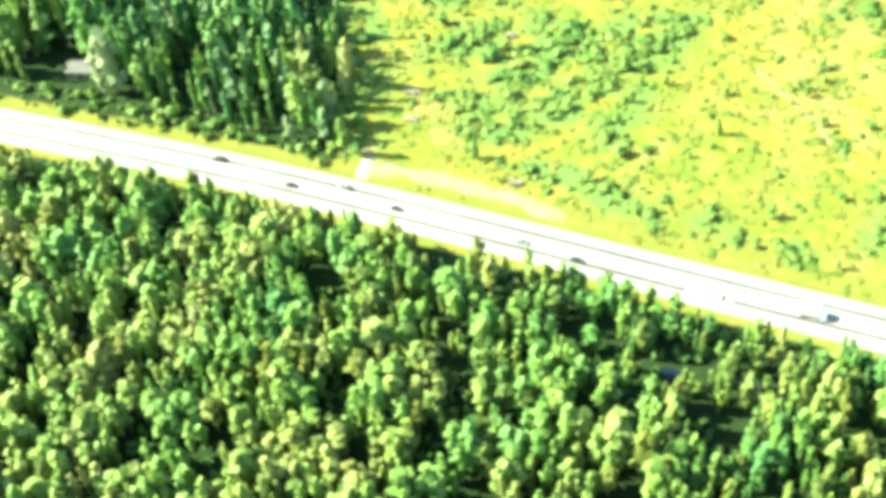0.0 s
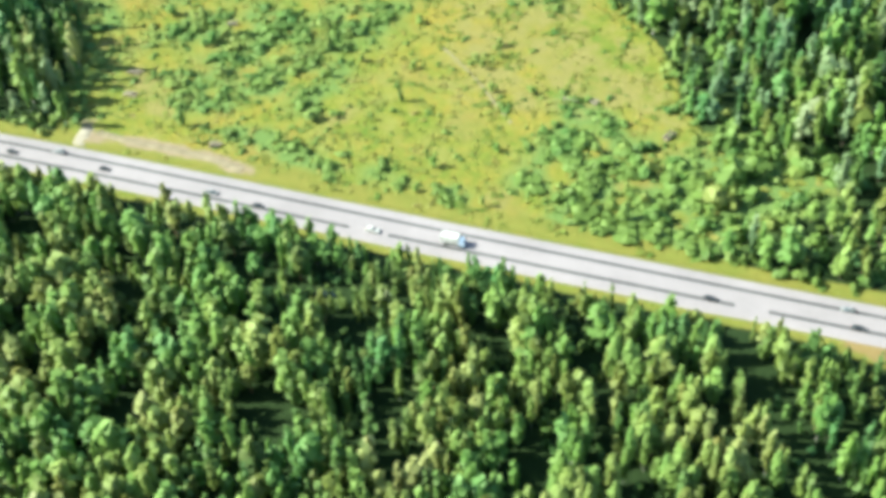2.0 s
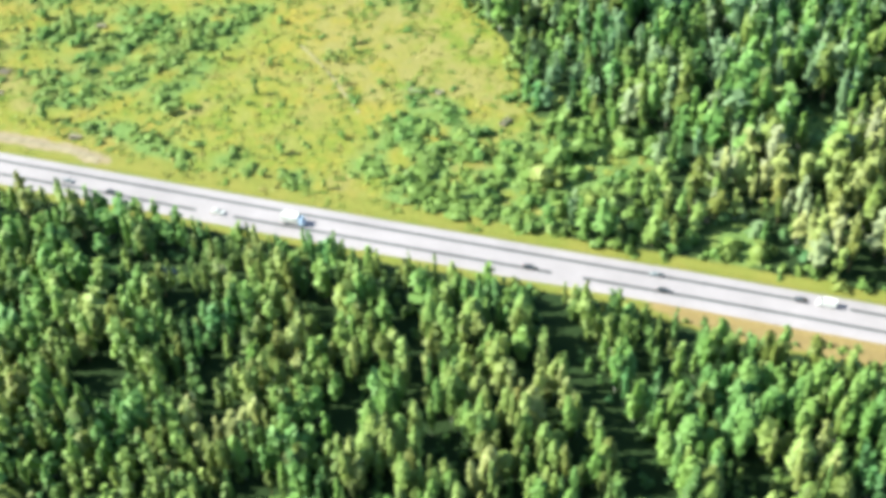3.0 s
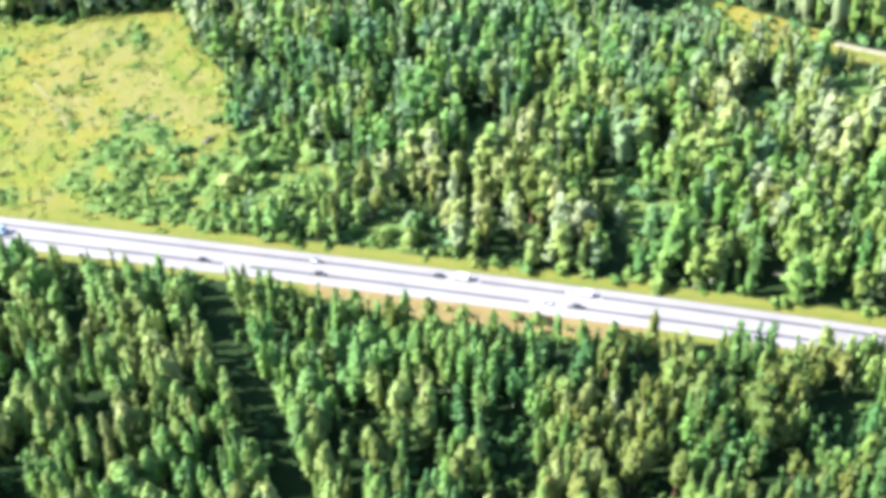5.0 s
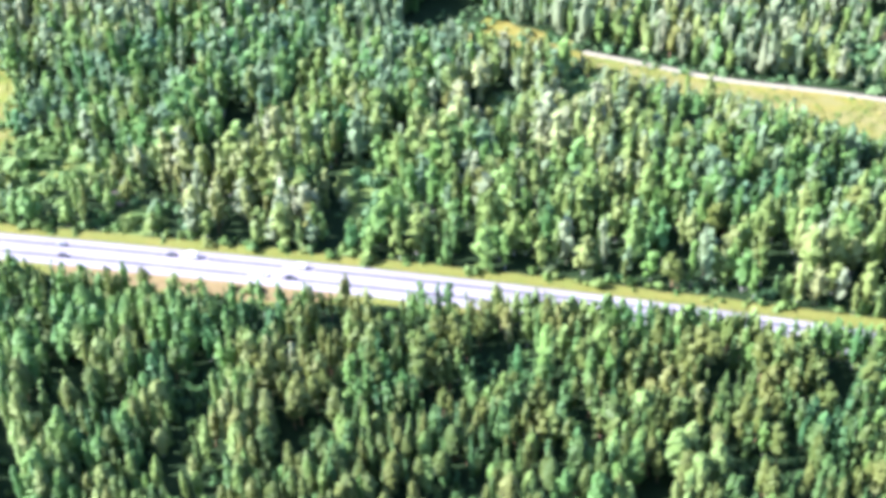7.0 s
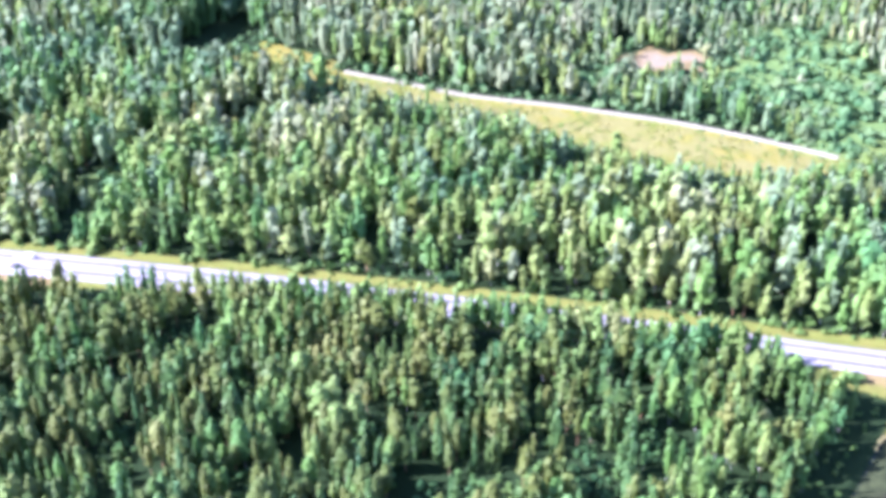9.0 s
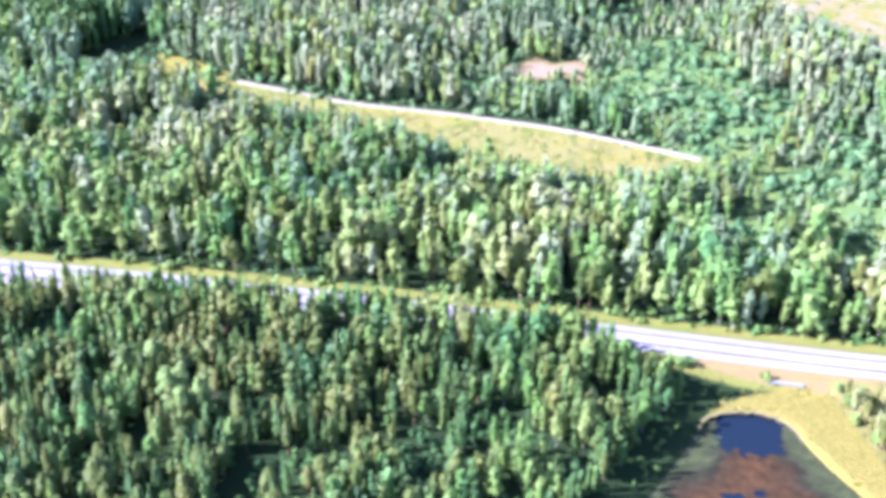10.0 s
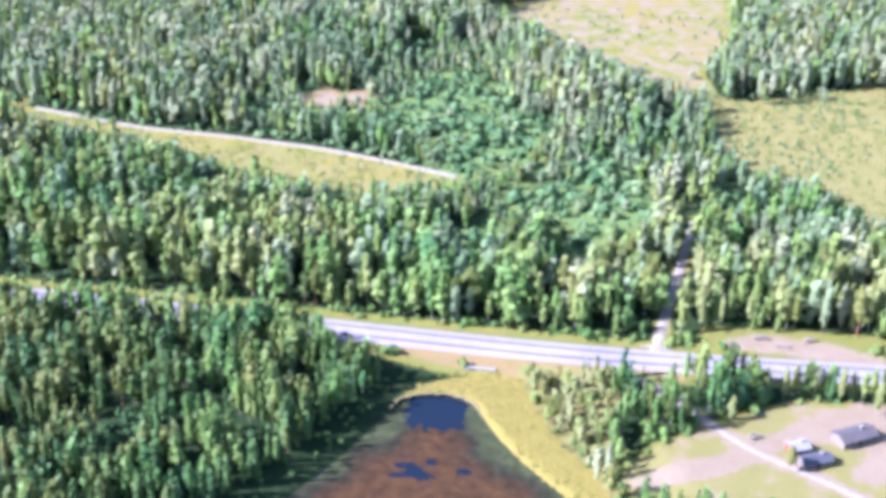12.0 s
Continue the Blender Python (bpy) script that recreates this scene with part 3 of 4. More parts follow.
AREA = [(-167.5, 61.9), (53.9, 81.4), (304, 89.5), (415.6, 93.6), (540.1, 132.8), (641.1, 638.1), (97, 533.7), (9.4, 428.2), (-56.9, 370.5), (-121.1, 340.5), (-191.7, 273.8), (-307, 236.4)]


def ground_for_trees(x, y):
    """Chance that a tree stands at a place."""
    off = y - road_y(x)
    far_w = np.interp(x, (-300, -205, -185, -150, 22, 45, 245, 472, 476, 540, 550), (20, 19, 14, 12.5, 14, 12, 11.5, 11.5, 22, 20, 12))
    near_w = np.interp(x, (-300, -75, 60, 90, 140, 165, 190, 240, 352, 366, 380, 415, 450, 600), (13, 12.5, 12.5, 20, 20, 13.5, 11.5, 10, 9.5, 15, 22, 17, 9.5, 8.2))
    p = np.where(off > 0, off > far_w, -off > near_w).astype(float)
    for poly in (CLEARING, FIELD_TRACK, GLADE_WEST, SHADY_GLADE, FIELD_EAST, FELLED, POND, SEDGE, YARD, BARE_PATCH, RIDE, ROADSIDE_BARE):
        ragged = 7.0 if poly in (FELLED, FIELD_EAST) else 2.5 if poly in (CLEARING, FIELD_TRACK, BARE_PATCH) else 0.0
        p *= depth_in(poly, x, y) < (0.5 if poly is not POND else np.where(x < 397, -9.5, -3)) + ragged * smooth_noise(x, y, 13, 71)
    for gx, gy, gr in GLADES:
        p *= np.hypot(x - gx, (y - gy)) > gr
    for gx, gy, gr in GAPS:
        p *= np.hypot((x - gx + 0.25 * (y - gy)) / 2.6, (y - gy + 2) / (5.5 if gy < 205 else 8 if gy < 350 else 13)) > gr * (1.2 if gy < 205 else 1.0)
    p *= 1 - 0.9 * scrub_at(x, y)
    lane_x = np.interp(y, [b for _, b in SIDE_ROAD], [a for a, _ in SIDE_ROAD])
    p *= to_line(SIDE_ROAD, x, y) > np.where(y < 268, np.where(x < lane_x, 3.2, 4.4), 2.6)
    p *= to_line(DRIVEWAY, x, y) > 3
    p *= to_line(TRACK, x, y) > 4
    return p


def scatter(x0, x1, y0, y1, step, r):
    gx, gy = np.meshgrid(np.arange(x0, x1, step), np.arange(y0, y1, step))
    gx = gx + (np.arange(gx.shape[0]) % 2)[:, None] * step / 2
    return (gx + (r.random(gx.shape) - 0.5) * step * 0.9).ravel(), (gy + (r.random(gy.shape) - 0.5) * step * 0.9).ravel()


# places where bright broadleaved trees gather: x, y, reach
LEAFY = [(150.5, 221.8, 14), (78.4, 269.7, 16), (75.6, 212.9, 20), (419.1, 257.4, 45), (393.9, 231.5, 25), (328.1, 248.8, 20), (58.1, 216.4, 18), (-188.3, 137.8, 18), (-156.8, 159.1, 12), (19.5, 141.6, 25), (97.5, 156.1, 20), (440, 300, 24), (450, 265, 14), (385, 450, 25), (330, 430, 20), (440, 160, 20), (-60, 120, 15), (250, 140, 14)]
# low young growth: x, y, reach
LOW = [(22, 280, 13), (20, 262, 12), (8, 292, 11), (38, 256, 12), (435.1, 289.7, 26), (397.8, 354.4, 35), (418.3, 326.2, 34), (297.3, 383.7, 22), (15.3, 219.8, 20), (506.4, 281, 18), (468.9, 357.8, 30), (440.6, 147.5, 8), (28.3, 266.4, 12), (347.2, 395.3, 26), (377, 429.9, 35), (158.1, 366.8, 22), (327.3, 365.8, 20), (520.3, 360.4, 18), (544.8, 419.8, 20), (330, 378, 22), (300, 288, 14), (350, 278, 16), (240, 300, 14), (438, 305, 20), (445, 270, 14), (395, 290, 14), (375, 470, 20), (350, 440, 18), (55, 224, 20), (92, 218, 14)]


def plant():
    """Places of all trees: x, y, height, kind, level of detail."""
    out = []
    for x0, x1, y0, y1, step in ((-330, 600, 60, 208, 2.95), (-330, 690, 172, 690, 4.35)):
        x, y = scatter(x0, x1, y0, y1, step, rng)
        off = y - road_y(x)
        keep = inside(AREA, x, y) & (rng.random(len(x)) < ground_for_trees(x, y)) & ((off < 0) if y0 == 60 else (off > 0))
        thin = smooth_noise(x, y, 22, 3) + 0.7 * smooth_noise(x, y, 9, 4)
        keep &= thin > np.where(off < 0, np.interp(x, (0, 160, 220), (-0.78, -0.75, -0.68)), -1.1)
        x, y, off, thin = x[keep], y[keep], off[keep], thin[keep]
        n1, n2 = smooth_noise(x, y, 45, 11), smooth_noise(x, y, 19, 12)
        leafy, low = near_spots(LEAFY, x, y), near_spots(LOW, x, y)
        # with distance the mix shifts to paler kinds, standing in for haze
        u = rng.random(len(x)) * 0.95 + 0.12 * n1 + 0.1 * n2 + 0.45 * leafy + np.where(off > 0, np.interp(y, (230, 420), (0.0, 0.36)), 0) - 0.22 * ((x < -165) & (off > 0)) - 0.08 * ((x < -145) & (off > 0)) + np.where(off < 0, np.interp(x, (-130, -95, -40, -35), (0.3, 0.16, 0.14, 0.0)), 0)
        near = off < 0
        piny = near & (x > 150) & (x < 330)
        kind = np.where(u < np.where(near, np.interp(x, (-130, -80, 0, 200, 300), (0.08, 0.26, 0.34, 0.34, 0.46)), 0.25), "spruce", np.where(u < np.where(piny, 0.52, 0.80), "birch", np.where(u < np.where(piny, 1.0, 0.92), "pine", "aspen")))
        kind = np.where(near_spots([(116, 384, 13), (122, 398, 12), (106, 392, 14)], x, y) > 0.4, "spruce", kind)
        kind = np.where(near & (x > 415) & (x < 452), np.where(rng.random(len(x)) < 0.25, "pine", "birch"), kind)
        # the share of haze-tinted alders grows with distance
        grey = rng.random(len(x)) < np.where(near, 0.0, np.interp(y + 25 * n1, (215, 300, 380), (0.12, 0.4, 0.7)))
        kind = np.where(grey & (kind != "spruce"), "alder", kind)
        ht = np.where(near, 11.0, 15.0) + 1.0 * n1 + 0.8 * n2 + (rng.random(len(x)) - 0.5) * np.where(near, 7.0, np.interp(y, (240, 320), (8.0, 5.0)))
        ht = ht * np.where(near & (off > -20), 0.84, 1.0) * np.where((off > 0) & (off < 17), 0.82, 1.0)
        ht = np.where(near, ht * np.interp(x, (-60, 40), (0.92, 1.0)), ht)
        ht = np.where((x < -140) & (off > 0), ht * np.where((depth_in(CLEARING, x, y) > -9) | (off < 20), 0.85, 1.18), ht) * (1 - 0.5 * low)
        ht = np.where(near & (x > 165) & (x < 366) & (off > -24), np.maximum(ht * 1.15, np.interp(x, (230, 260), (0, 10.5))), ht)
        ht = np.where(near & (x > 420), ht * np.interp(x, (446, 458, 476), (0.7, 1.0, 1.18)), ht) * (1 + 0.55 * near_spots([(116, 384, 13), (122, 398, 12), (106, 392, 14)], x, y))
        ht = np.where((to_line(SIDE_ROAD, x, y) < 9) & (y > 221) & (y < 278) & (off > 14), np.maximum(ht, 14.5), ht)
        for d in (5, 10, 15, 20, 26, 32):
            bx, by = x + 0.12 * d, y + d
            open_behind = np.maximum.reduce([depth_in(p, bx, by) for p in (FIELD_EAST, FELLED, BARE_PATCH, SHADY_GLADE)] + [depth_in(FIELD_TRACK, bx, by)])
            ht = np.where((off > 14) & ((open_behind > 1.5) | (scrub_at(bx, by) > 0.7)), np.minimum(ht, 2.5 + 0.42 * d + 2.5 * rng.random(len(x)) ** 3), ht)
        lane = np.interp(y, [b for _, b in SIDE_ROAD], [a for a, _ in SIDE_ROAD]) - x
        ht = np.where((lane > -1) & (lane < 10) & (y < 221) & (off > 0), np.minimum(ht, 4.0 + 1.5 * rng.random(len(x))), ht)
        small = (off > 14) & (ht < 6.5)
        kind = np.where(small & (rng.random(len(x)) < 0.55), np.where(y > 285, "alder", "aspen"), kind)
        sel = ~small | (rng.random(len(x)) < 0.42)
        tall = small & (rng.random(len(x)) < 0.08)
        ht = np.where(tall, 8 + 5 * rng.random(len(x)), ht)
        kind = np.where(tall, "birch", kind)
        x, y, ht, kind, near, off = x[sel], y[sel], ht[sel], kind[sel], near[sel], off[sel]
        lod = np.where(near, 2, np.where(y < 322, 1, 0))
        out += list(zip(x, y, ht, kind, lod))
    return out


def border_rows():
    """Close rows of trees: along the road where they lean over it, and along the sunny side of the ride."""
    rows = []
    for x in np.arange(200, 364, 1.6):
        if 262 < x < 283 and rng.random() < 0.6:
            continue
        rows.append((x + rng.random(), float(road_y(x)) - 9.0 - 3.5 * rng.random(), float(np.interp(x, (200, 240, 284, 290, 352, 356), (8.0, 10.8, 10.8, 12.0, 12.0, 10.5))) + 3.5 * rng.random(), "birch" if rng.random() < 0.65 else "aspen", 2))
    ride = RIDE[6:][::-1]
    for (x0, y0), (x1, y1) in zip(ride, ride[1:]):
        n = int(math.hypot(x1 - x0, y1 - y0) / 3.0)
        for k in range(n):
            rows.append((x0 + (x1 - x0) * k / n - 3.2 + 3.0 * rng.random(), y0 + (y1 - y0) * k / n - 1 + 2.0 * rng.random(), 9.5 + 3.0 * rng.random(), "birch" if rng.random() < 0.7 else "spruce", 2))
    return rows


def saplings():
    x, y = scatter(-195, 45, 200, 335, 5.0, rng)
    spot = near_spots([(-93, 251, 26), (-52, 264, 20), (-109, 228, 16), (-135, 253, 18), (-28, 213, 18), (14, 218, 20), (30, 222, 14), (-8, 242, 10), (-155, 275, 20), (-74, 208, 10)], x, y)
    keep = (depth_in(CLEARING, x, y) > 1) & (y - road_y(x) > 14) & (rng.random(len(x)) < 0.14 * spot)
    return [(a, b, 1.8 + 2.2 * rng.random(), "birch" if rng.random() < 0.6 else "aspen", 1) for a, b in zip(x[keep], y[keep])]


TREES = plant() + saplings() + border_rows()
LABELS = {"alder": "slender alder tree with haze painted into its blue-green leaves", "birch": "slender birch tree with pale grey-green crown", "spruce": "dark green conical spruce tree", "pine": "tall pine with bare trunk and high crown", "aspen": "broad bright green aspen tree"}


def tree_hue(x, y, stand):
    """A tree's hue: that of its stand, painted haze and shade included, with some drift and chance."""
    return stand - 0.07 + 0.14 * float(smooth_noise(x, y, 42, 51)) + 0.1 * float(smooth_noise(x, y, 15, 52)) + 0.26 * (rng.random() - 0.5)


def single_trees(chosen):
    made = {}
    for x, y, h, k, rot, shape, wide in chosen:
        d = KINDS[k]
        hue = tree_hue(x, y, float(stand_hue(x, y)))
        e = tagged(new(k + "_tree"), LABELS[k], "tree", "trees of the roadside forest")
        e.empty_display_size = 0.5
        e.matrix_basis = Matrix.LocRotScale((x, y, float(ground_z(x, y))), Euler((0, 0, rot)), (wide, wide, h / 16))
        for nm, mat, geo, key in (("trunk", d[7], STEMS[k], (k, "stem")), ("crown", d[6], SHAPES[(k, 3)][shape], (k, shape))):
            if key not in made:
                made[key] = mesh_of(k + "_" + nm, *geo, (mat,), None, True)
            o = new(nm, made[key])
            o.color = (1 + hue, 1, 1, 1)
            o.parent = e


def forest(name, label, rows, lod):
    """Trees past counting, joined into one mesh."""
    V, Q, T, M, at = [], [], [], [], 0
    mats = []
    for k, d in KINDS.items():
        for m in (d[6], d[7]):
            if m not in mats:
                mats.append(m)
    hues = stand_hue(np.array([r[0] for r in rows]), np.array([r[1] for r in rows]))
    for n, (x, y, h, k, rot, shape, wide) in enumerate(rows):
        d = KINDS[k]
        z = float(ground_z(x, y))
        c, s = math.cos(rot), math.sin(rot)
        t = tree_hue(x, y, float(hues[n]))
        geos = [(SHAPES[(k, lod)][shape], mats.index(d[6]))]
        if lod > 0 or k == "pine":
            geos.append((STEMS[k], mats.index(d[7])))
        for (gv, gq), mi in geos:
            w = np.empty_like(gv)
            w[:, 0], w[:, 1], w[:, 2] = x + wide * (c * gv[:, 0] - s * gv[:, 1]), y + wide * (s * gv[:, 0] + c * gv[:, 1]), z + gv[:, 2] * h / 16
            V.append(w)
            Q.append(gq + at)
            T.append(np.full(len(gv), t))
            M.append(np.full(len(gq), mi))
            at += len(gv)
    me = mesh_of(name, np.concatenate(V), np.concatenate(Q), mats, np.concatenate(T), True)
    me.polygons.foreach_set("material_index", np.concatenate(M).astype(np.int32))
    tagged(new(name, me), label, "forest", kind="stuff")


def split_trees():
    single, rest, count = [], {0: [], 1: [], 2: []}, {}
    for x, y, h, k, lod in TREES:
        row = (float(x), float(y), float(h), str(k), float(rng.random() * 6.28), int(rng.integers(7)), float((0.64 + 0.85 * rng.random() ** 1.8) * (0.2 + 0.9 * h / 16) * (1.5 if h < 6.5 and lod < 2 and y > 215 else (1.04 if x < -50 else 0.88) if lod == 2 else 0.88 if x < -140 else 1.06)))
        if lod == 2 and 22 < x < 300 and 95 < y < 172 and count.get(str(k), 0) < 290:
            count[str(k)] = count.get(str(k), 0) + 1
            single.append(row)
        else:
            rest[int(lod)].append(row)
    return single, rest


SINGLE, REST = split_trees()
single_trees(SINGLE)
forest("roadside_forest", "dense mixed birch and spruce forest in sunlight", REST[2], 2)
forest("mixed_forest", "tall mixed forest beyond the highway", REST[1], 1)
forest("distant_forest", "distant mixed forest with haze painted into its leaves", REST[0], 0)


def outer_rows():
    x, y = scatter(-480, 840, -280, 900, 10.5, rng)
    off = np.abs(y - road_y(x))
    keep = ~inside(AREA, x, y) & (off > 14) & (depth_in(POND, x, y) < -3) & (depth_in(SEDGE, x, y) < 0) & (depth_in(YARD, x, y) < 0) & (depth_in(CLEARING, x, y) < 0) & (depth_in(RIDE, x, y) < 0)
    keep &= (depth_in(FIELD_EAST, x, y) < 0) & (depth_in(FELLED, x, y) < 0) & (to_line(AREA + AREA[:1], x, y) < 230)
    kinds = np.array(["spruce", "birch", "pine", "birch"])
    return [(float(a), float(b), 10 + 6 * rng.random(), str(kinds[int(rng.integers(4))]), rng.random() * 6.28, int(rng.integers(7)), 1.15 + 0.6 * rng.random()) for a, b in zip(x[keep], y[keep])]


def gap_rows():
    """Young spruces added to close and darken the ride and the gaps of the near wood, in place of shade."""
    x, y = scatter(-260, 400, 80, 190, 2.6, rng)
    off = y - road_y(x)
    gap = np.maximum.reduce([depth_in(RIDE, x, y) > -1.0] + [np.hypot(x - a, y - b) < r for a, b, r in GLADES if r < 7] + [np.hypot((x - a + 0.25 * (y - b)) / 2.6, (y - b + 2) / 5.5) < 1.1 * r for a, b, r in GAPS if b < 205])
    keep = gap & (off < -15) & (depth_in(POND, x, y) < -6) & (depth_in(SEDGE, x, y) < -3) & inside(AREA, x, y) & (rng.random(len(x)) < 0.9) & (np.hypot(x + 47.1, y - 160.5) > 3.4)
    keep &= (depth_in(RIDE, x, y) < -0.5) | (rng.random(len(x)) < 0.15)
    return [(float(a), float(b), 1.4 + 2.4 * rng.random(), "spruce", rng.random() * 6.28, int(rng.integers(7)), 0.38 + 0.3 * rng.random()) for a, b in zip(x[keep], y[keep])]


forest("young_spruces", "young dark spruces added to darken the gaps of the forest", gap_rows(), 0)
forest("outer_forest", "mixed forest reaching into the distance", outer_rows(), -1)

# ---- shrubs and grass of the clearings ----
SHRUB_SHAPES = [crown(0.0, 1.0, egg, 0.62, 3, 6, 10, 0.26, 0.0, 900 + i) for i in range(8)]
GRASS_SHAPE = [crown(0.0, 1.0, tuft, 0.5, 1, 4, 5, 0.34, 0.0, 950 + i) for i in range(4)]


def bush_rows():
    rows = []
    x, y = scatter(-205, 55, 190, 345, 2.0, rng)
    spot = near_spots(SHRUBBY, x, y)
    p = 0.07 * np.clip(1 + 1.2 * smooth_noise(x, y, 11, 23), 0.1, 3) + 0.62 * spot * np.clip(0.65 + 0.7 * smooth_noise(x, y, 14, 21), 0.0, 1.0)
    keep = (depth_in(CLEARING, x, y) > 1.0) & (y - road_y(x) > 12) & (rng.random(len(x)) < p) & (to_line([(-139.6, 198.5), (-130.2, 197.1), (-115.6, 198.3), (-87.4, 196.6)], x, y) > 4.5)
    for a, b, sp in zip(x[keep], y[keep], spot[keep]):
        h = (0.3 + 0.75 * rng.random() ** 2) * (1 + 1.1 * sp)
        rows.append((a, b, h, h * (1.5 + 1.3 * rng.random())))
    # edges of the woods, low growth under the young trees, verges
    x, y = scatter(-260, 620, 110, 560, 3.5, rng)
    off = y - road_y(x)
    edge = np.minimum.reduce([np.abs(depth_in(p, x, y) + 1.0) for p in (CLEARING, FIELD_TRACK, FIELD_EAST, YARD, SEDGE)])
    verge = np.minimum(np.abs(off - 12.0), np.abs(off + 12.5))
    low = near_spots(LOW, x, y)
    scrub = scrub_at(x, y)
    along = to_line(TRACK, x, y)
    bank = depth_in(POND, x, y)
    p = np.maximum.reduce([0.5 * ((bank > -14) & (x < 397)), 0.9 * ((off > 10) & (off < 18) & (x < -150)), 0.6 * (scrub - 0.1), 0.9 * (along < 11) * (depth_in(FIELD_TRACK, x, y) < -1), 0.75 * (edge < 3.5), np.where(off > 0, 0.85, 0.55) * (verge < 2.8), 0.45 * (low > 0.25), 0.1 * (depth_in(FELLED, x, y) > 0), 0.04 * (depth_in(FIELD_EAST, x, y) > 0), 0.03 * (depth_in(FIELD_TRACK, x, y) > 0)])
    ok = (np.abs(off) > 9.5) & (depth_in(POND, x, y) < -2) & (depth_in(SEDGE, x, y) < -0.5) & (depth_in(HARDSTAND, x, y) < -0.5) & (depth_in(GRAVEL_FIELD, x, y) < -0.5) & (depth_in(ROADSIDE_BARE, x, y) < -0.5) & (depth_in(BARE_PATCH, x, y) < -1) & (to_line(SIDE_ROAD, x, y) > 3.6) & (to_line(TRACK, x, y) > np.where((x > 221) & (x < 238), 0.3, 2.6)) & (depth_in(RIDE, x, y) < 0)
    ok &= (to_line(DRIVEWAY, x, y) > 3) & inside(AREA, x, y) & (to_line([(-139.6, 198.5), (-87.4, 196.6)], x, y) > 5)
    ok &= ~((depth_in(CLEARING, x, y) > 0) & (off < 20))
    keep = ok & (rng.random(len(x)) < p)
    for a, b, v, sc in zip(x[keep], y[keep], verge[keep], scrub[keep]):
        h = (1.0 + 2.4 * rng.random() ** 1.6) * (0.6 if v < 2 and b < 190 else 1.0) * (1 + 0.9 * sc * rng.random())
        h = min(h, 0.9) if inside(FIELD_TRACK, a, b) else min(h, 1.3) if inside(FIELD_EAST, a, b) or inside(FELLED, a, b) else min(h, 1.1) if a < 397 and b < 185 and float(depth_in(POND, a, b)) > -14 else h
        rows.append((a, b, h, h * (0.9 + 0.5 * rng.random())))
    return rows


def joined(name, label, category, rows, shapes, mat):
    V, Q, T, at = [], [], [], 0
    for x, y, h, w in rows:
        gv, gq = shapes[int(rng.integers(len(shapes)))]
        a = rng.random() * 6.28
        c, s = math.cos(a), math.sin(a)
        V.append(np.column_stack((x + w * (c * gv[:, 0] - s * gv[:, 1]), y + w * (s * gv[:, 0] + c * gv[:, 1]), float(ground_z(x, y)) - 0.08 + h * gv[:, 2])))
        Q.append(gq + at)
        T.append(np.full(len(gv), 0.25 * float(smooth_noise(x, y, 16, 61)) + 0.4 * (rng.random() - 0.5) - 0.08))
        at += len(gv)
    tagged(new(name, mesh_of(name, np.concatenate(V), np.concatenate(Q), (mat,), np.concatenate(T), True)), label, category, kind="stuff")


BUSHES = bush_rows()
bush_meshes = [mesh_of("shrub", v, q, (SHRUB,), None, True) for v, q in SHRUB_SHAPES]
picked = [r for r in BUSHES if -110 < r[0] < 40 and r[1] < 255][:280]
for x, y, h, w in picked:
    o = tagged(new("shrub", bush_meshes[int(rng.integers(8))]), "low green willow shrub in the clearing", "shrub", "shrubs of the clearing")
    o.matrix_basis = Matrix.LocRotScale((x, y, float(ground_z(x, y)) - 0.08), Euler((0, 0, rng.random() * 6.28)), (w, w, h))
chosen_ids = {id(r) for r in picked}
rest = [r for r in BUSHES if id(r) not in chosen_ids]
joined("undergrowth", "low green shrubs and young growth", "undergrowth", [r for r in rest if r[0] < 60 or r[1] < 214], SHRUB_SHAPES, SHRUB)
joined("alder_scrub", "blue-green alder scrub in the forest openings", "scrub", [r for r in rest if r[0] >= 60 and r[1] >= 214], SHRUB_SHAPES, SCRUB_LEAF)


def grass_rows():
    rows = []
    x, y = scatter(-205, 610, 190, 490, 2.0, rng)
    inn = np.maximum.reduce([depth_in(p, x, y) for p in (CLEARING, FIELD_TRACK, FIELD_EAST)])
    off = y - road_y(x)
    keep = (inn > 0.5) & (off > 8.5) & (rng.random(len(x)) < 0.32 + 0.25 * smooth_noise(x, y, 15, 31)) & (to_line(TRACK, x, y) > 2.8) & (to_line([(-141.7, 201.1), (-139.6, 194.9), (-130.2, 197.1), (-115.6, 198.3), (-98.9, 198.5), (-87.4, 196.6)], x, y) > 3.4)
    for a, b in zip(x[keep], y[keep]):
        rows.append((a, b, 0.2 + 0.4 * rng.random(), 0.9 + 1.5 * rng.random()))
    return rows


def sedge_rows():
    x, y = scatter(385, 470, 100, 192, 1.6, rng)
    d = depth_in(SEDGE, x, y)
    keep = (d > -2) & (depth_in(POND, x, y) < -0.5) & (rng.random(len(x)) < 0.5)
    return [(a, b, 0.1 + 0.14 * rng.random(), 0.7 + 1.1 * rng.random()) for a, b in zip(x[keep], y[keep])]


SEDGE_LEAF = foliage("sedge blades", [(0.0, (0.174, 0.164, 0.030)), (0.6, (0.225, 0.199, 0.046)), (1.0, (0.265, 0.235, 0.072))], 0.3)
joined("sedge_tufts", "yellow sedge along the pond shore", "sedge", sedge_rows(), GRASS_SHAPE, SEDGE_LEAF)
joined("meadow_grass", "yellow-green tufts of tall meadow grass", "grass", grass_rows(), GRASS_SHAPE, GRASS)


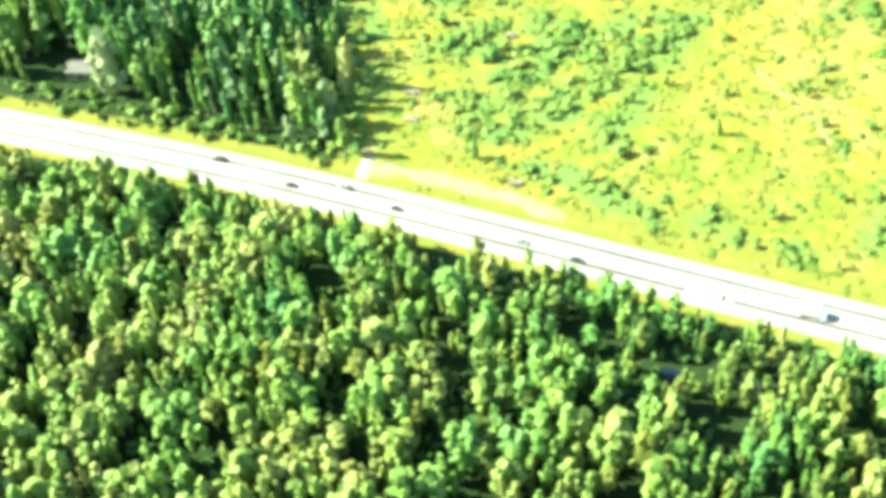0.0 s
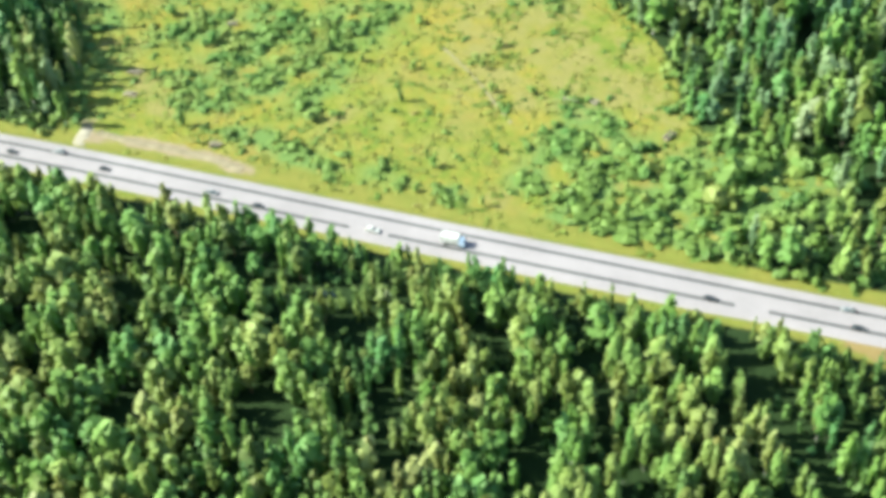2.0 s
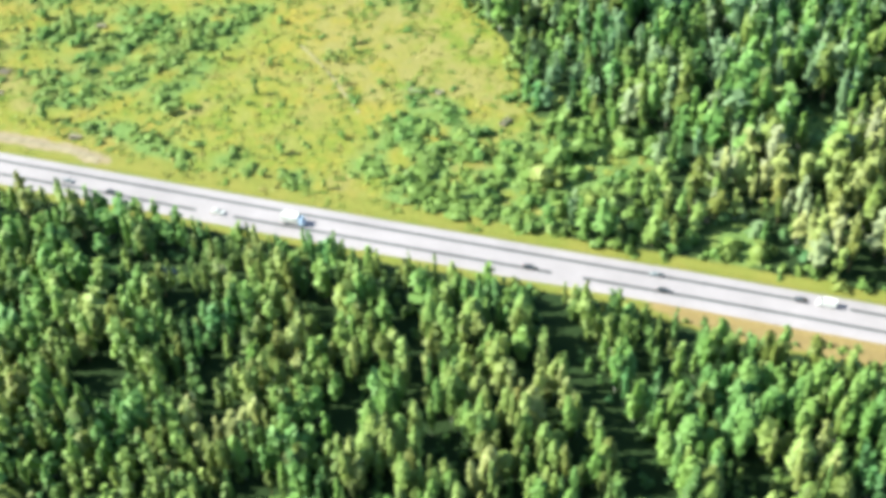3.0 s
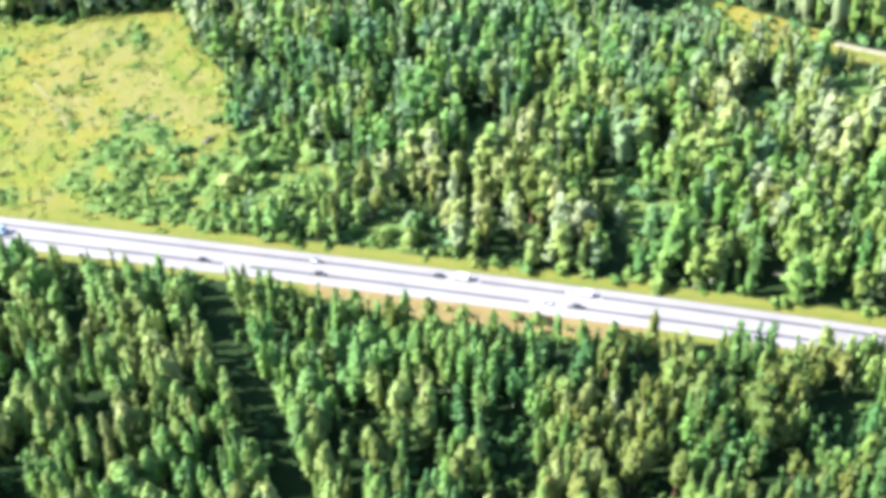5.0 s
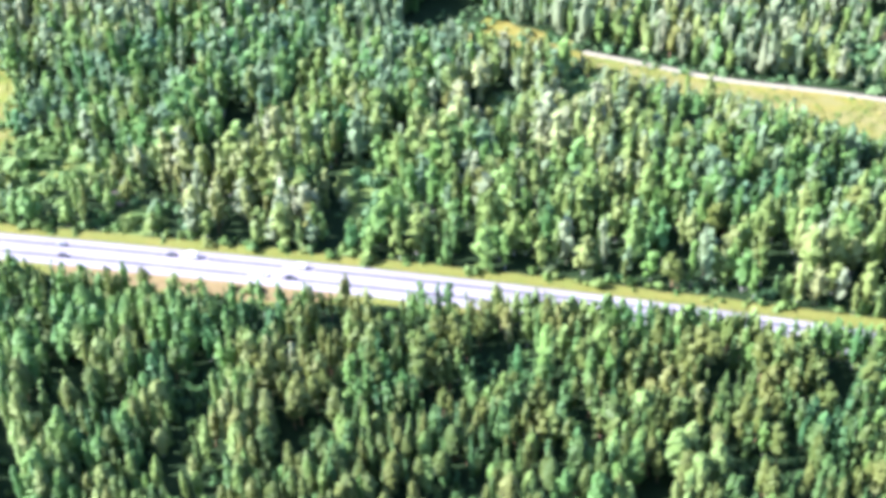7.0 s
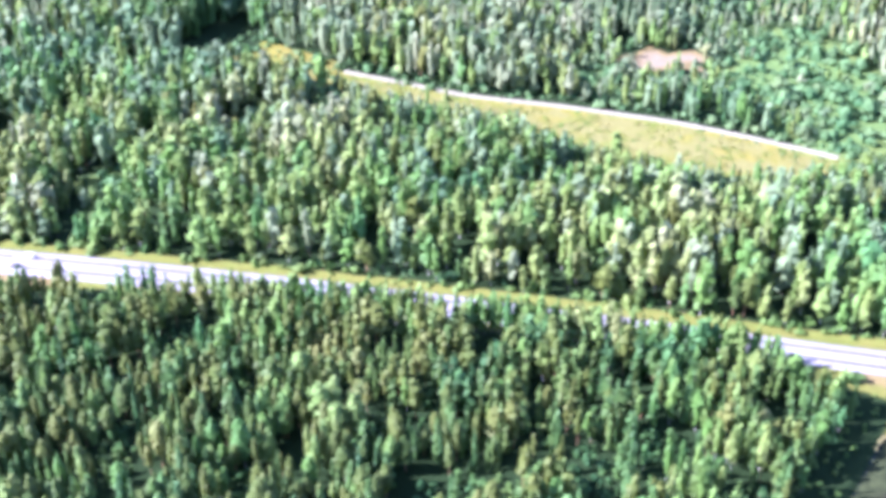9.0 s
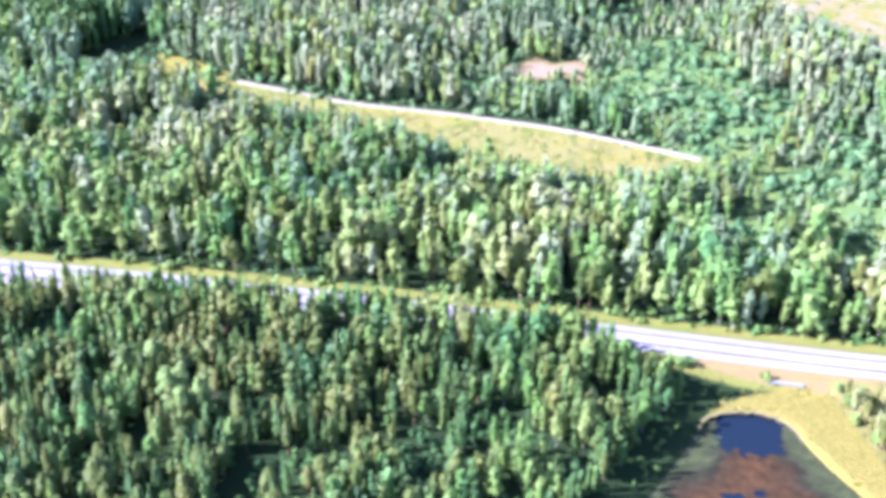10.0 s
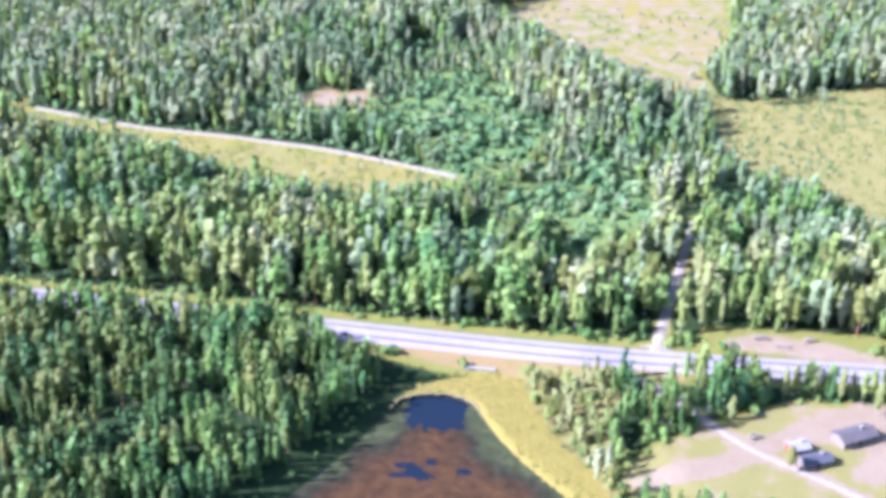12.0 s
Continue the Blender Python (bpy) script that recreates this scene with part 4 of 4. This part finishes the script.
# ---- single things of the clearing ----
def lone_tree(kind, x, y, h, w, label, hue=0.0):
    d = KINDS[kind]
    e = tagged(new(kind + "_tree"), label, "tree")
    e.matrix_basis = Matrix.LocRotScale((x, y, float(ground_z(x, y))), Euler((0, 0, x)), (w, w, h / 16))
    for nm, mat, geo in (("trunk", d[7], STEMS[kind]), ("crown", d[6], SHAPES[(kind, 3)][int(abs(x)) % 7])):
        new(nm, mesh_of(nm, *geo, (mat,), np.full(len(geo[0]), hue), True)).parent = e


lone_tree("birch", -133.6, 251.9, 11, 0.7, "tall lone birch with white trunk in the clearing")
lone_tree("aspen", -115.5, 208.7, 6.0, 0.5, "lone leafy young aspen in the clearing")
lone_tree("spruce", -62.2, 239.6, 5.5, 0.45, "small lone spruce in the clearing")
lone_tree("birch", -94, 256.5, 6.5, 0.5, "lone young birch in the clearing")
lone_tree("aspen", 11.4, 210.3, 6.5, 0.55, "leafy young aspen beside the highway")

WOOD_PALE = plain("weathered wood", (0.183, 0.157, 0.126), 0.85, 0.15, scale=3.0)


def brush_pile(x, y, length, turn):
    e = tagged(new("brush_pile"), "heap of pale felled logs and brushwood", "log pile")
    e.matrix_basis = Matrix.LocRotScale((x, y, float(ground_z(x, y))), Euler((0, 0, turn)), None)
    for i in range(9):
        bm = bmesh.new()
        a = (rng.random() - 0.5) * 0.5
        z, o = 0.22 + 0.3 * (i // 4), (i % 4 - 1.5) * 0.55
        l = length * (0.6 + 0.4 * rng.random()) / 2
        tube(bm, (-l * math.cos(a), o - l * math.sin(a), z), (l * math.cos(a), o + l * math.sin(a), z + 0.15), 0.2, 0.13)
        part("log", bm, WOOD_PALE, e)


for spot in ((-17.1, 254.9, 5, 0.2), (-11, 256.1, 4, -0.3), (13, 247.5, 5, 1.2), (-143.4, 227, 5, 0.1), (-138.3, 216.7, 5, 0.1), (-129.3, 260.2, 4, 0.3), (-102, 203.7, 4, 0.2), (497, 215, 6, 0.1), (503, 211, 5, -0.2), (512, 216, 5, 0.3), (490, 162, 4, 0.4), (189, 222, 4.5, 0.2), (73.6, 221.8, 5.5, 0.1), (70.4, 228, 5, 0.1)):
    brush_pile(*spot)

FOOTPATH = asphalt("trodden earth", (0.139, 0.125, 0.070), (0.174, 0.153, 0.097))
tagged(ribbon("footpath", [(-63.9, 270.3), (-51.7, 261.3), (-41.5, 252.3), (-34.4, 244.2), (-27.2, 238.2)], (-0.6, -0.4, 0, 0.4, 0.6), (-0.2, 0.04, 0.06, 0.04, -0.2), FOOTPATH, 2), "narrow pale trodden path through the clearing", "path", kind="structure")

# ---- pond ----
WATER, wt, wb = material("pond water", 0.06, 0.17)
wb.inputs["Base Color"].default_value = (0.006, 0.011, 0.02, 1)
bump(wt, wb, noise_of(wt, 1.2, 2.0), 0.06, 0.05)


def floating_material():
    m, nt, b = material("floating water plants", 0.8, 0.1)
    big, fine = noise_of(nt, 0.09, 4.0, 0.6), noise_of(nt, 1.4, 5.0, 0.7)
    at = nt.nodes.new("ShaderNodeAttribute")
    at.attribute_name = "tint"
    zone = math_node(nt, "ADD", at.outputs["Fac"], math_node(nt, "MULTIPLY", math_node(nt, "SUBTRACT", big, 0.5), 1.1))
    c = ramp(nt, zone, [(0.1, (0.034, 0.041, 0.018)), (0.35, (0.02, 0.02, 0.012)), (0.6, (0.03, 0.019, 0.01)), (1.0, (0.044, 0.023, 0.01))])
    c = mix(nt, 0.85, c, ramp(nt, noise_of(nt, 0.3, 5.0, 0.7), [(0.32, (0.4, 0.42, 0.45)), (0.5, (0.95, 0.95, 0.95)), (0.7, (1.7, 1.6, 1.5))]), "MULTIPLY")
    nt.links.new(mix(nt, 0.6, c, ramp(nt, fine, [(0.3, (0.6, 0.6, 0.6)), (0.7, (1.3, 1.3, 1.3))]), "MULTIPLY"), b.inputs["Base Color"])
    bump(nt, b, fine, 0.5, 0.1)
    return m


def build_pond():
    bm = bmesh.new()
    grown = [(346.2, 69), (354.4, 104.9), (364.5, 125.1), (376.7, 147.4), (386.9, 168.4), (398.1, 178.1), (407.4, 177.5), (418.9, 169.7), (430.4, 154.6), (442, 141.5), (454.8, 127.4), (464.5, 108.9), (471.2, 73.2)]
    bm.faces.new([bm.verts.new((x, y, -3.6)) for x, y in grown])
    me = bpy.data.meshes.new("pond_water")
    bm.to_mesh(me)
    me.materials.append(WATER)
    tagged(new("pond_water", me), "dark blue still pond water", "water", kind="structure")
    # floating plants leave the head of the pond and some holes open
    step = 0.5
    gx, gy = np.meshgrid(np.arange(346, 470, step), np.arange(64, 178, step))
    x, y = gx.ravel(), gy.ravel()
    rough = 1.2 * smooth_noise(x, y, 6, 41) + 0.7 * smooth_noise(x, y, 2.5, 42)
    head = (y - 155.5 - 0.25 * np.abs(x - 401) + rough) > 0
    side = np.abs(x - 401) > 8.5 + 0.6 * rough
    keep = (depth_in(POND, x, y) > 0.3 + 0.3 * rough) & (~head | (side & (y < 169)))
    for hx, hy, ra, rb in ((397, 138.5, 3.4, 1.8), (400, 135, 4.2, 2.0), (403, 141, 2.2, 1.1), (412, 138.4, 1.8, 1.2), (394, 134, 2.4, 0.9)):
        keep &= ((x - hx) / ra) ** 2 + ((y - hy) / rb) ** 2 + 0.35 * rough > 1
    x, y = x[keep], y[keep]
    n = len(x)
    z = np.full(n, -3.57)
    v = np.stack([np.column_stack((x + a, y + b, z + 0.02 * np.sin(7 * (x + a)) * np.sin(5 * (y + b)))) for a, b in ((0, 0), (step, 0), (step, step), (0, step))], 1).reshape(-1, 3)
    q = np.arange(4 * n).reshape(-1, 4)
    tagged(new("water_plants", mesh_of("water_plants", v, q, (floating_material(),), np.clip(depth_in(POND, v[:, 0], v[:, 1]) / 16 + (140 - v[:, 1]) / 90, 0, 1))), "brown mat of floating water plants on the pond", "water plants", kind="stuff")


build_pond()

# undercut turf bank round the head of the pond; its dark reflection painted as a black face
BANK_REFLECTION = plain("near-black bank with painted reflection", (0.012, 0.012, 0.011), 0.8, 0.2, scale=1.2, vary=0.4)
TURF = plain("bleached turf edge", (0.165, 0.14, 0.062), 0.95, 0.1, scale=1.0, vary=0.35)


def turf_bank():
    knots = np.array([(387.6, 163), (389, 166.2), (391.6, 169.9), (398.5, 173), (406.7, 172.8), (412.4, 169), (416, 162.5)])
    at = np.linspace(0, 6, 61)
    px, py = (sum(np.interp(np.clip(at + d, 0, 6), np.arange(7), knots[:, k]) for d in (-0.4, 0, 0.4)) / 3 for k in (0, 1))
    tx, ty = np.gradient(px), np.gradient(py)
    ln = np.hypot(tx, ty)
    wob = 0.25 * smooth_noise(px, py, 2.5, 88)
    fade = np.clip(np.minimum(at, 6 - at) / 1.2, 0, 1)

    def strip(name, section, mat):
        v = np.stack([np.column_stack((px + ty / ln * (o + wob), py - tx / ln * (o + wob), np.full(len(px), -3.7) + (z + 3.7) * (0.25 + 0.75 * fade))) for o, z in section], 1).reshape(-1, 3)
        k = len(section)
        i = (np.arange(len(px) - 1)[:, None] * k + np.arange(k - 1)[None, :]).ravel()
        return mesh_of(name, v, np.column_stack((i, i + k, i + k + 1, i + 1)), (mat,))
    bank = tagged(new("pond_bank", strip("pond_bank", ((0.5, -2.7), (0.6, -2.95), (0.5, -3.3), (0.6, -3.9)), BANK_REFLECTION)), "undercut bank at the head of the pond, its dark reflection painted on", "bank", kind="structure")
    new("turf", strip("turf", ((-0.8, -2.9), (-0.4, -2.6), (0.3, -2.56), (0.56, -2.68)), TURF)).parent = bank


turf_bank()


def forest_pool(x, y, a, b):
    bm = bmesh.new()
    ring = [(x + a * math.cos(t) * (1 + 0.12 * math.sin(3 * t)), y + b * math.sin(t) * (1 + 0.1 * math.cos(2 * t))) for t in np.linspace(0, 2 * math.pi, 24, endpoint=False)]
    bm.faces.new([bm.verts.new((px, py, float(ground_z(x, y)) + 0.12)) for px, py in ring])
    me = bpy.data.meshes.new("pool_water")
    bm.to_mesh(me)
    me.materials.append(WATER)
    tagged(new("pool_water", me), "small still pool in a forest glade", "water", kind="structure")


forest_pool(-47.1, 161.3, 2.6, 1.9)

CONCRETE = plain("pale concrete", (0.226, 0.217, 0.200), 0.85, 0.2, scale=1.5, vary=0.15)
DARK = plain("near-black pipe shade and door", (0.02, 0.02, 0.02), 0.9, 0.1)


def culvert(x, y):
    e = tagged(new("culvert"), "pale concrete culvert at the head of the pond", "culvert")
    e.location = (x, y, float(ground_z(x, y)))
    part("headwall", box(bmesh.new(), -5.0, 5.0, -0.4, 0.4, -0.4, 0.75, 0.06), CONCRETE, e)
    part("pipe", tube(bmesh.new(), (-2.6, -0.75, 0.25), (-2.6, 0.5, 0.25), 0.55, 0.55, 14), CONCRETE, e)
    # flat near-black disc paints the shade inside the pipe
    part("opening", tube(bmesh.new(), (-2.6, -0.78, 0.25), (-2.6, -0.70, 0.25), 0.45, 0.45, 14), DARK, e, "near-black disc for the shade in the pipe mouth")


culvert(411.5, 185.3)

# ---- yard ----
ROOF_DARK = plain("dark roof sheet", (0.075, 0.068, 0.07), 0.75, 0.25, scale=1.0)
ROOF_BLUE = plain("bluish roof sheet", (0.06, 0.062, 0.078), 0.7, 0.25, scale=1.0)
ROOF_PALE = plain("pale roof sheet", (0.208, 0.201, 0.201), 0.5, 0.4, scale=1.0, vary=0.1)
WALL_WHITE = plain("white boards", (0.470, 0.457, 0.431), 0.8, 0.2, scale=2.0, vary=0.08)
WALL_GREY = plain("grey-brown boards", (0.15, 0.13, 0.125), 0.8, 0.2, scale=2.0, vary=0.15)
WALL_RED = plain("red boards", (0.18, 0.06, 0.042), 0.8, 0.2, scale=2.0, vary=0.2)
PANE = plain("window glass", (0.03, 0.04, 0.05), 0.08, 0.6)


def house(name, label, x, y, turn, lx, ly, wall_h, rise, wall_mat, roof_mat, windows):
    e = tagged(new(name), label, name.replace("_", " "))
    e.matrix_basis = Matrix.LocRotScale((x, y, float(ground_z(x, y))), Euler((0, 0, radians(turn))), None)
    bm = box(bmesh.new(), -lx / 2, lx / 2, -ly / 2, ly / 2, -0.3, wall_h)
    a = [bm.verts.new(p) for p in ((-lx / 2, -ly / 2, wall_h), (-lx / 2, ly / 2, wall_h), (-lx / 2, 0, wall_h + rise))]
    b = [bm.verts.new(p) for p in ((lx / 2, -ly / 2, wall_h), (lx / 2, ly / 2, wall_h), (lx / 2, 0, wall_h + rise))]
    bm.faces.new(a)
    bm.faces.new(b[::-1])
    part("wall", bm, wall_mat, e)
    for side in (-1, 1):
        bm = bmesh.new()
        o, k = 0.5, rise / (ly / 2)
        pts = [(sx * (lx / 2 + o), side * w, wall_h + rise - k * w + dz) for dz in (0.02, 0.16) for sx, w in ((-1, 0), (1, 0), (1, ly / 2 + o), (-1, ly / 2 + o))]
        vs = [bm.verts.new(p) for p in pts]
        for f in ((0, 1, 2, 3), (7, 6, 5, 4), (0, 4, 5, 1), (1, 5, 6, 2), (2, 6, 7, 3), (3, 7, 4, 0)):
            bm.faces.new([vs[i] for i in f])
        bmesh.ops.recalc_face_normals(bm, faces=bm.faces)
        part("roof", bm, roof_mat, e)
    for wx in windows:
        part("window", box(bmesh.new(), wx - 0.5, wx + 0.5, -ly / 2 - 0.04, -ly / 2 + 0.02, 0.9, 2.0, 0.02), PANE, e)
    part("door", box(bmesh.new(), -0.45, 0.45, -ly / 2 - 0.05, -ly / 2 + 0.02, 0.0, 2.0, 0.02), DARK, e)
    part("chimney", box(bmesh.new(), lx * 0.15, lx * 0.15 + 0.7, -0.35, 0.35, wall_h + rise * 0.6, wall_h + rise + 0.9, 0.03), CONCRETE, e)


house("house", "low house with a dark sheet roof in the gravel yard", 517.0, 165.3, 30, 11, 5.4, 2.3, 1.2, WALL_GREY, ROOF_DARK, (-5.0, -2.8, 2.4, 4.8))
house("outbuilding", "long outbuilding with a bluish dark roof beside the driveway", 504.8, 152.6, 24, 8.0, 3.8, 2.0, 0.9, WALL_GREY, ROOF_BLUE, (-3.2, 2.6))
house("shed", "small shed with a pale roof in the yard", 500.8, 157.6, 24, 5.0, 3.8, 2.1, 0.9, WALL_RED, ROOF_PALE, (-1.8, 1.8))
lone_tree("pine", 497.8, 148.4, 8.0, 0.75, "small brown-green pine beside the outbuilding", 0.3)
for x, y, h, w in ((500, 182, 11.5, 0.55), (508.5, 184.6, 11.5, 0.6), (511, 186, 9.5, 0.5), (516, 183.4, 12.5, 0.65), (519, 185, 10.0, 0.5), (525.4, 178.5, 11.5, 0.7), (531, 184, 12.0, 0.7), (503, 185, 9.0, 0.5), (495, 184, 9.0, 0.6), (466, 165, 10.5, 0.6), (475.5, 177, 11, 0.55), (484, 169, 8, 0.6), (490, 186, 10.5, 0.6), (480, 184, 10, 0.6)):
    lone_tree("birch", x, y, h, w, "slender pale birch between the yard and the highway", 0.16)
for x, y, h, w in ((493.5, 177.5, 6.5, 0.75), (488, 180, 6.0, 0.7)):
    lone_tree("aspen", x, y, h, w, "low dark green aspen at the edge of the yard", -0.3)
lone_tree("spruce", 474, 174.5, 7.0, 0.6, "small spruce beside the driveway", -0.2)

# distant farm buildings among the trees
house("shed", "grey weathered shed behind the roadside shrubs", -236.5, 201.5, 18, 8.0, 5.0, 2.2, 1.1, WALL_GREY, plain("grey roof felt", (0.09, 0.085, 0.09), 0.8, 0.2, scale=1.0), (-2.4, 2.4))
house("barn", "distant pale barn with a bluish roof among trees", 584.1, 490.8, -10, 14, 8, 4.0, 2.2, WALL_WHITE, plain("blue-grey roof", (0.2, 0.24, 0.32), 0.5, 0.4), (-5, -2, 3))
house("cabin", "distant small white cabin among trees", 368.4, 501.6, 10, 6, 5, 2.6, 1.5, WALL_WHITE, ROOF_PALE, (-2, 2))

# ---- vehicles ----
TYRE = plain("tyre rubber", (0.02, 0.02, 0.02), 0.9, 0.2)
RIM = plain("wheel rim", (0.45, 0.45, 0.47), 0.35, 0.5, 0.8)
LAMP = plain("lamp glass", (0.75, 0.75, 0.72), 0.15, 0.6)
TAIL = plain("tail lamp", (0.35, 0.02, 0.02), 0.2, 0.6)
PAINTS = {"black": plain("black paint", (0.025, 0.025, 0.03), 0.3, 0.5), "grey": plain("grey paint", (0.16, 0.17, 0.19), 0.3, 0.5),
          "white": plain("white paint", (0.42, 0.42, 0.43), 0.35, 0.5), "blue": plain("pale blue paint", (0.38, 0.48, 0.66), 0.35, 0.5)}


def extrude_side(bm, outline, width, taper=0.0):
    """A closed side outline (x, z) drawn across the vehicle's width, narrower at the top."""
    zmin, zmax = min(z for _, z in outline), max(z for _, z in outline)
    rows = []
    for s in (-1, 1):
        rows.append([bm.verts.new((x, s * width / 2 * (1 - taper * (z - zmin) / (zmax - zmin)), z)) for x, z in outline])
    n = len(outline)
    bm.faces.new(rows[0])
    bm.faces.new(rows[1][::-1])
    for i in range(n):
        bm.faces.new((rows[0][i], rows[1][i], rows[1][(i + 1) % n], rows[0][(i + 1) % n]))
    bmesh.ops.recalc_face_normals(bm, faces=bm.faces)
    bmesh.ops.bevel(bm, geom=[e for e in bm.edges], offset=0.04, segments=1, affect="EDGES")
    return bm


def wheels(e, places, r, half):
    for x in places:
        for s in (-1, 1):
            w = part("wheel", tube(bmesh.new(), (x, s * (half - 0.2), r), (x, s * half, r), r, r, 14), TYRE, e)
            part("rim", tube(bmesh.new(), (x, s * (half - 0.02), r), (x, s * (half + 0.015), r), r * 0.6, r * 0.6, 10), RIM, w)


def car(paint, label):
    e = tagged(new("car"), label, "car", "cars on the highway")
    part("body", extrude_side(bmesh.new(), [(-2.1, 0.3), (-2.12, 0.75), (-1.9, 0.9), (-0.9, 0.95), (1.0, 0.95), (1.9, 0.82), (2.1, 0.62), (2.1, 0.3)], 1.74, 0.06), PAINTS[paint], e)
    part("windows", extrude_side(bmesh.new(), [(-1.75, 0.93), (-1.25, 1.38), (0.25, 1.40), (1.05, 0.93)], 1.6, 0.2), PANE, e, "dark glass all round")
    part("roof", extrude_side(bmesh.new(), [(-1.22, 1.36), (-1.12, 1.44), (0.1, 1.45), (0.28, 1.37)], 1.3, 0.1), PAINTS[paint], e)
    for s in (-1, 1):
        part("headlight", box(bmesh.new(), 2.05, 2.13, s * 0.6 - 0.18, s * 0.6 + 0.18, 0.58, 0.72, 0.02), LAMP, e)
        part("tail_light", box(bmesh.new(), -2.15, -2.07, s * 0.65 - 0.15, s * 0.65 + 0.15, 0.62, 0.8, 0.02), TAIL, e)
    wheels(e, (-1.3, 1.3), 0.31, 0.87)
    return e


def van(paint, label, length=5.2, height=2.3):
    e = tagged(new("van"), label, "van", "vans on the highway")
    h = length / 2
    part("body", extrude_side(bmesh.new(), [(-h, 0.35), (-h, height - 0.1), (-h + 0.15, height), (h - 1.7, height), (h - 0.95, 1.3), (h - 0.1, 1.05), (h, 0.8), (h, 0.35)], 1.9, 0.06), PAINTS[paint], e)
    part("windscreen", extrude_side(bmesh.new(), [(h - 1.62, height - 0.2), (h - 1.55, height - 0.12), (h - 0.9, 1.36), (h - 1.05, 1.34)], 1.6, 0.05), PANE, e)
    for s in (-1, 1):
        part("headlight", box(bmesh.new(), h - 0.04, h + 0.03, s * 0.7 - 0.15, s * 0.7 + 0.15, 0.7, 0.9, 0.02), LAMP, e)
    wheels(e, (-h + 1.0, h - 1.0), 0.34, 0.95)
    return e


def truck(label):
    e = tagged(new("truck"), label, "truck")
    part("cargo_box", box(bmesh.new(), -3.6, 1.7, -1.2, 1.2, 0.95, 3.4, 0.05), PAINTS["white"], e, "white cargo box")
    part("cab", extrude_side(bmesh.new(), [(1.85, 0.55), (1.85, 2.7), (3.0, 2.7), (3.4, 1.8), (3.45, 0.55)], 2.3, 0.05), PAINTS["blue"], e, "pale blue cab")
    part("windscreen", extrude_side(bmesh.new(), [(3.0, 2.62), (3.08, 2.66), (3.44, 1.86), (3.36, 1.84)], 2.0, 0.03), PANE, e)
    part("chassis", box(bmesh.new(), -3.5, 3.2, -0.5, 0.5, 0.55, 0.93, 0.03), TYRE, e)
    wheels(e, (-2.4, 2.5), 0.48, 1.2)
    return e


FLEET = {"black": car("black", "dark car driving on the highway"), "grey": car("grey", "grey car driving on the highway"), "white": car("white", "white car driving on the highway"),
         "van": van("white", "white van driving on the highway"), "truck": truck("white box truck with pale blue cab on the highway")}
# kind, place along the road, side of the middle line (plus: far side), way of travel
TRAFFIC = [("black", -177, 2.6, -1), ("black", -154, -0.9, 1), ("grey", -141, 2.6, -1), ("black", -125, -0.4, 1), ("black", -78, -2.4, 1), ("white", -46, -2.6, 1), ("grey", -92, -1.0, 1),
           ("truck", -25, -1.2, 1), ("black", 38, -2.6, 1), ("grey", 68, 2.6, -1), ("black", 71, -2.6, 1), ("van", 108, 2.6, -1), ("black", 102, 2.6, -1), ("white", 132, -2.6, 1), ("van", 141, 2.6, -1),
           ("black", 140, -2.6, 1), ("black", 369, -3.0, 1)]
used = set()
for kind, x, side, way in TRAFFIC:
    slope = float(road_y(x + 4) - road_y(x - 4)) / 8
    m = pose(x, float(road_y(x)) + side, 0.27, 0, 0, math.degrees(math.atan(slope)) + (0 if way > 0 else 180)) @ Matrix.Scale(0.85, 4)
    if kind in used:
        copy_thing(FLEET[kind], m)
    else:
        FLEET[kind].matrix_basis = m
        used.add(kind)

# ---- roadside post ----
def post(x, y, h):
    e = tagged(new("roadside_post"), "pale wooden pole beside the highway", "pole")
    e.location = (x, y, float(ground_z(x, y)))
    part("pole", tube(bmesh.new(), (0, 0, -0.4), (0, 0, h), 0.16, 0.11, 8), WOOD_PALE, e)
    part("crossarm", box(bmesh.new(), -0.8, 0.8, -0.06, 0.06, h - 0.6, h - 0.45, 0.01), WOOD_PALE, e)


post(-236, float(road_y(-236)) + 10.5, 6.5)
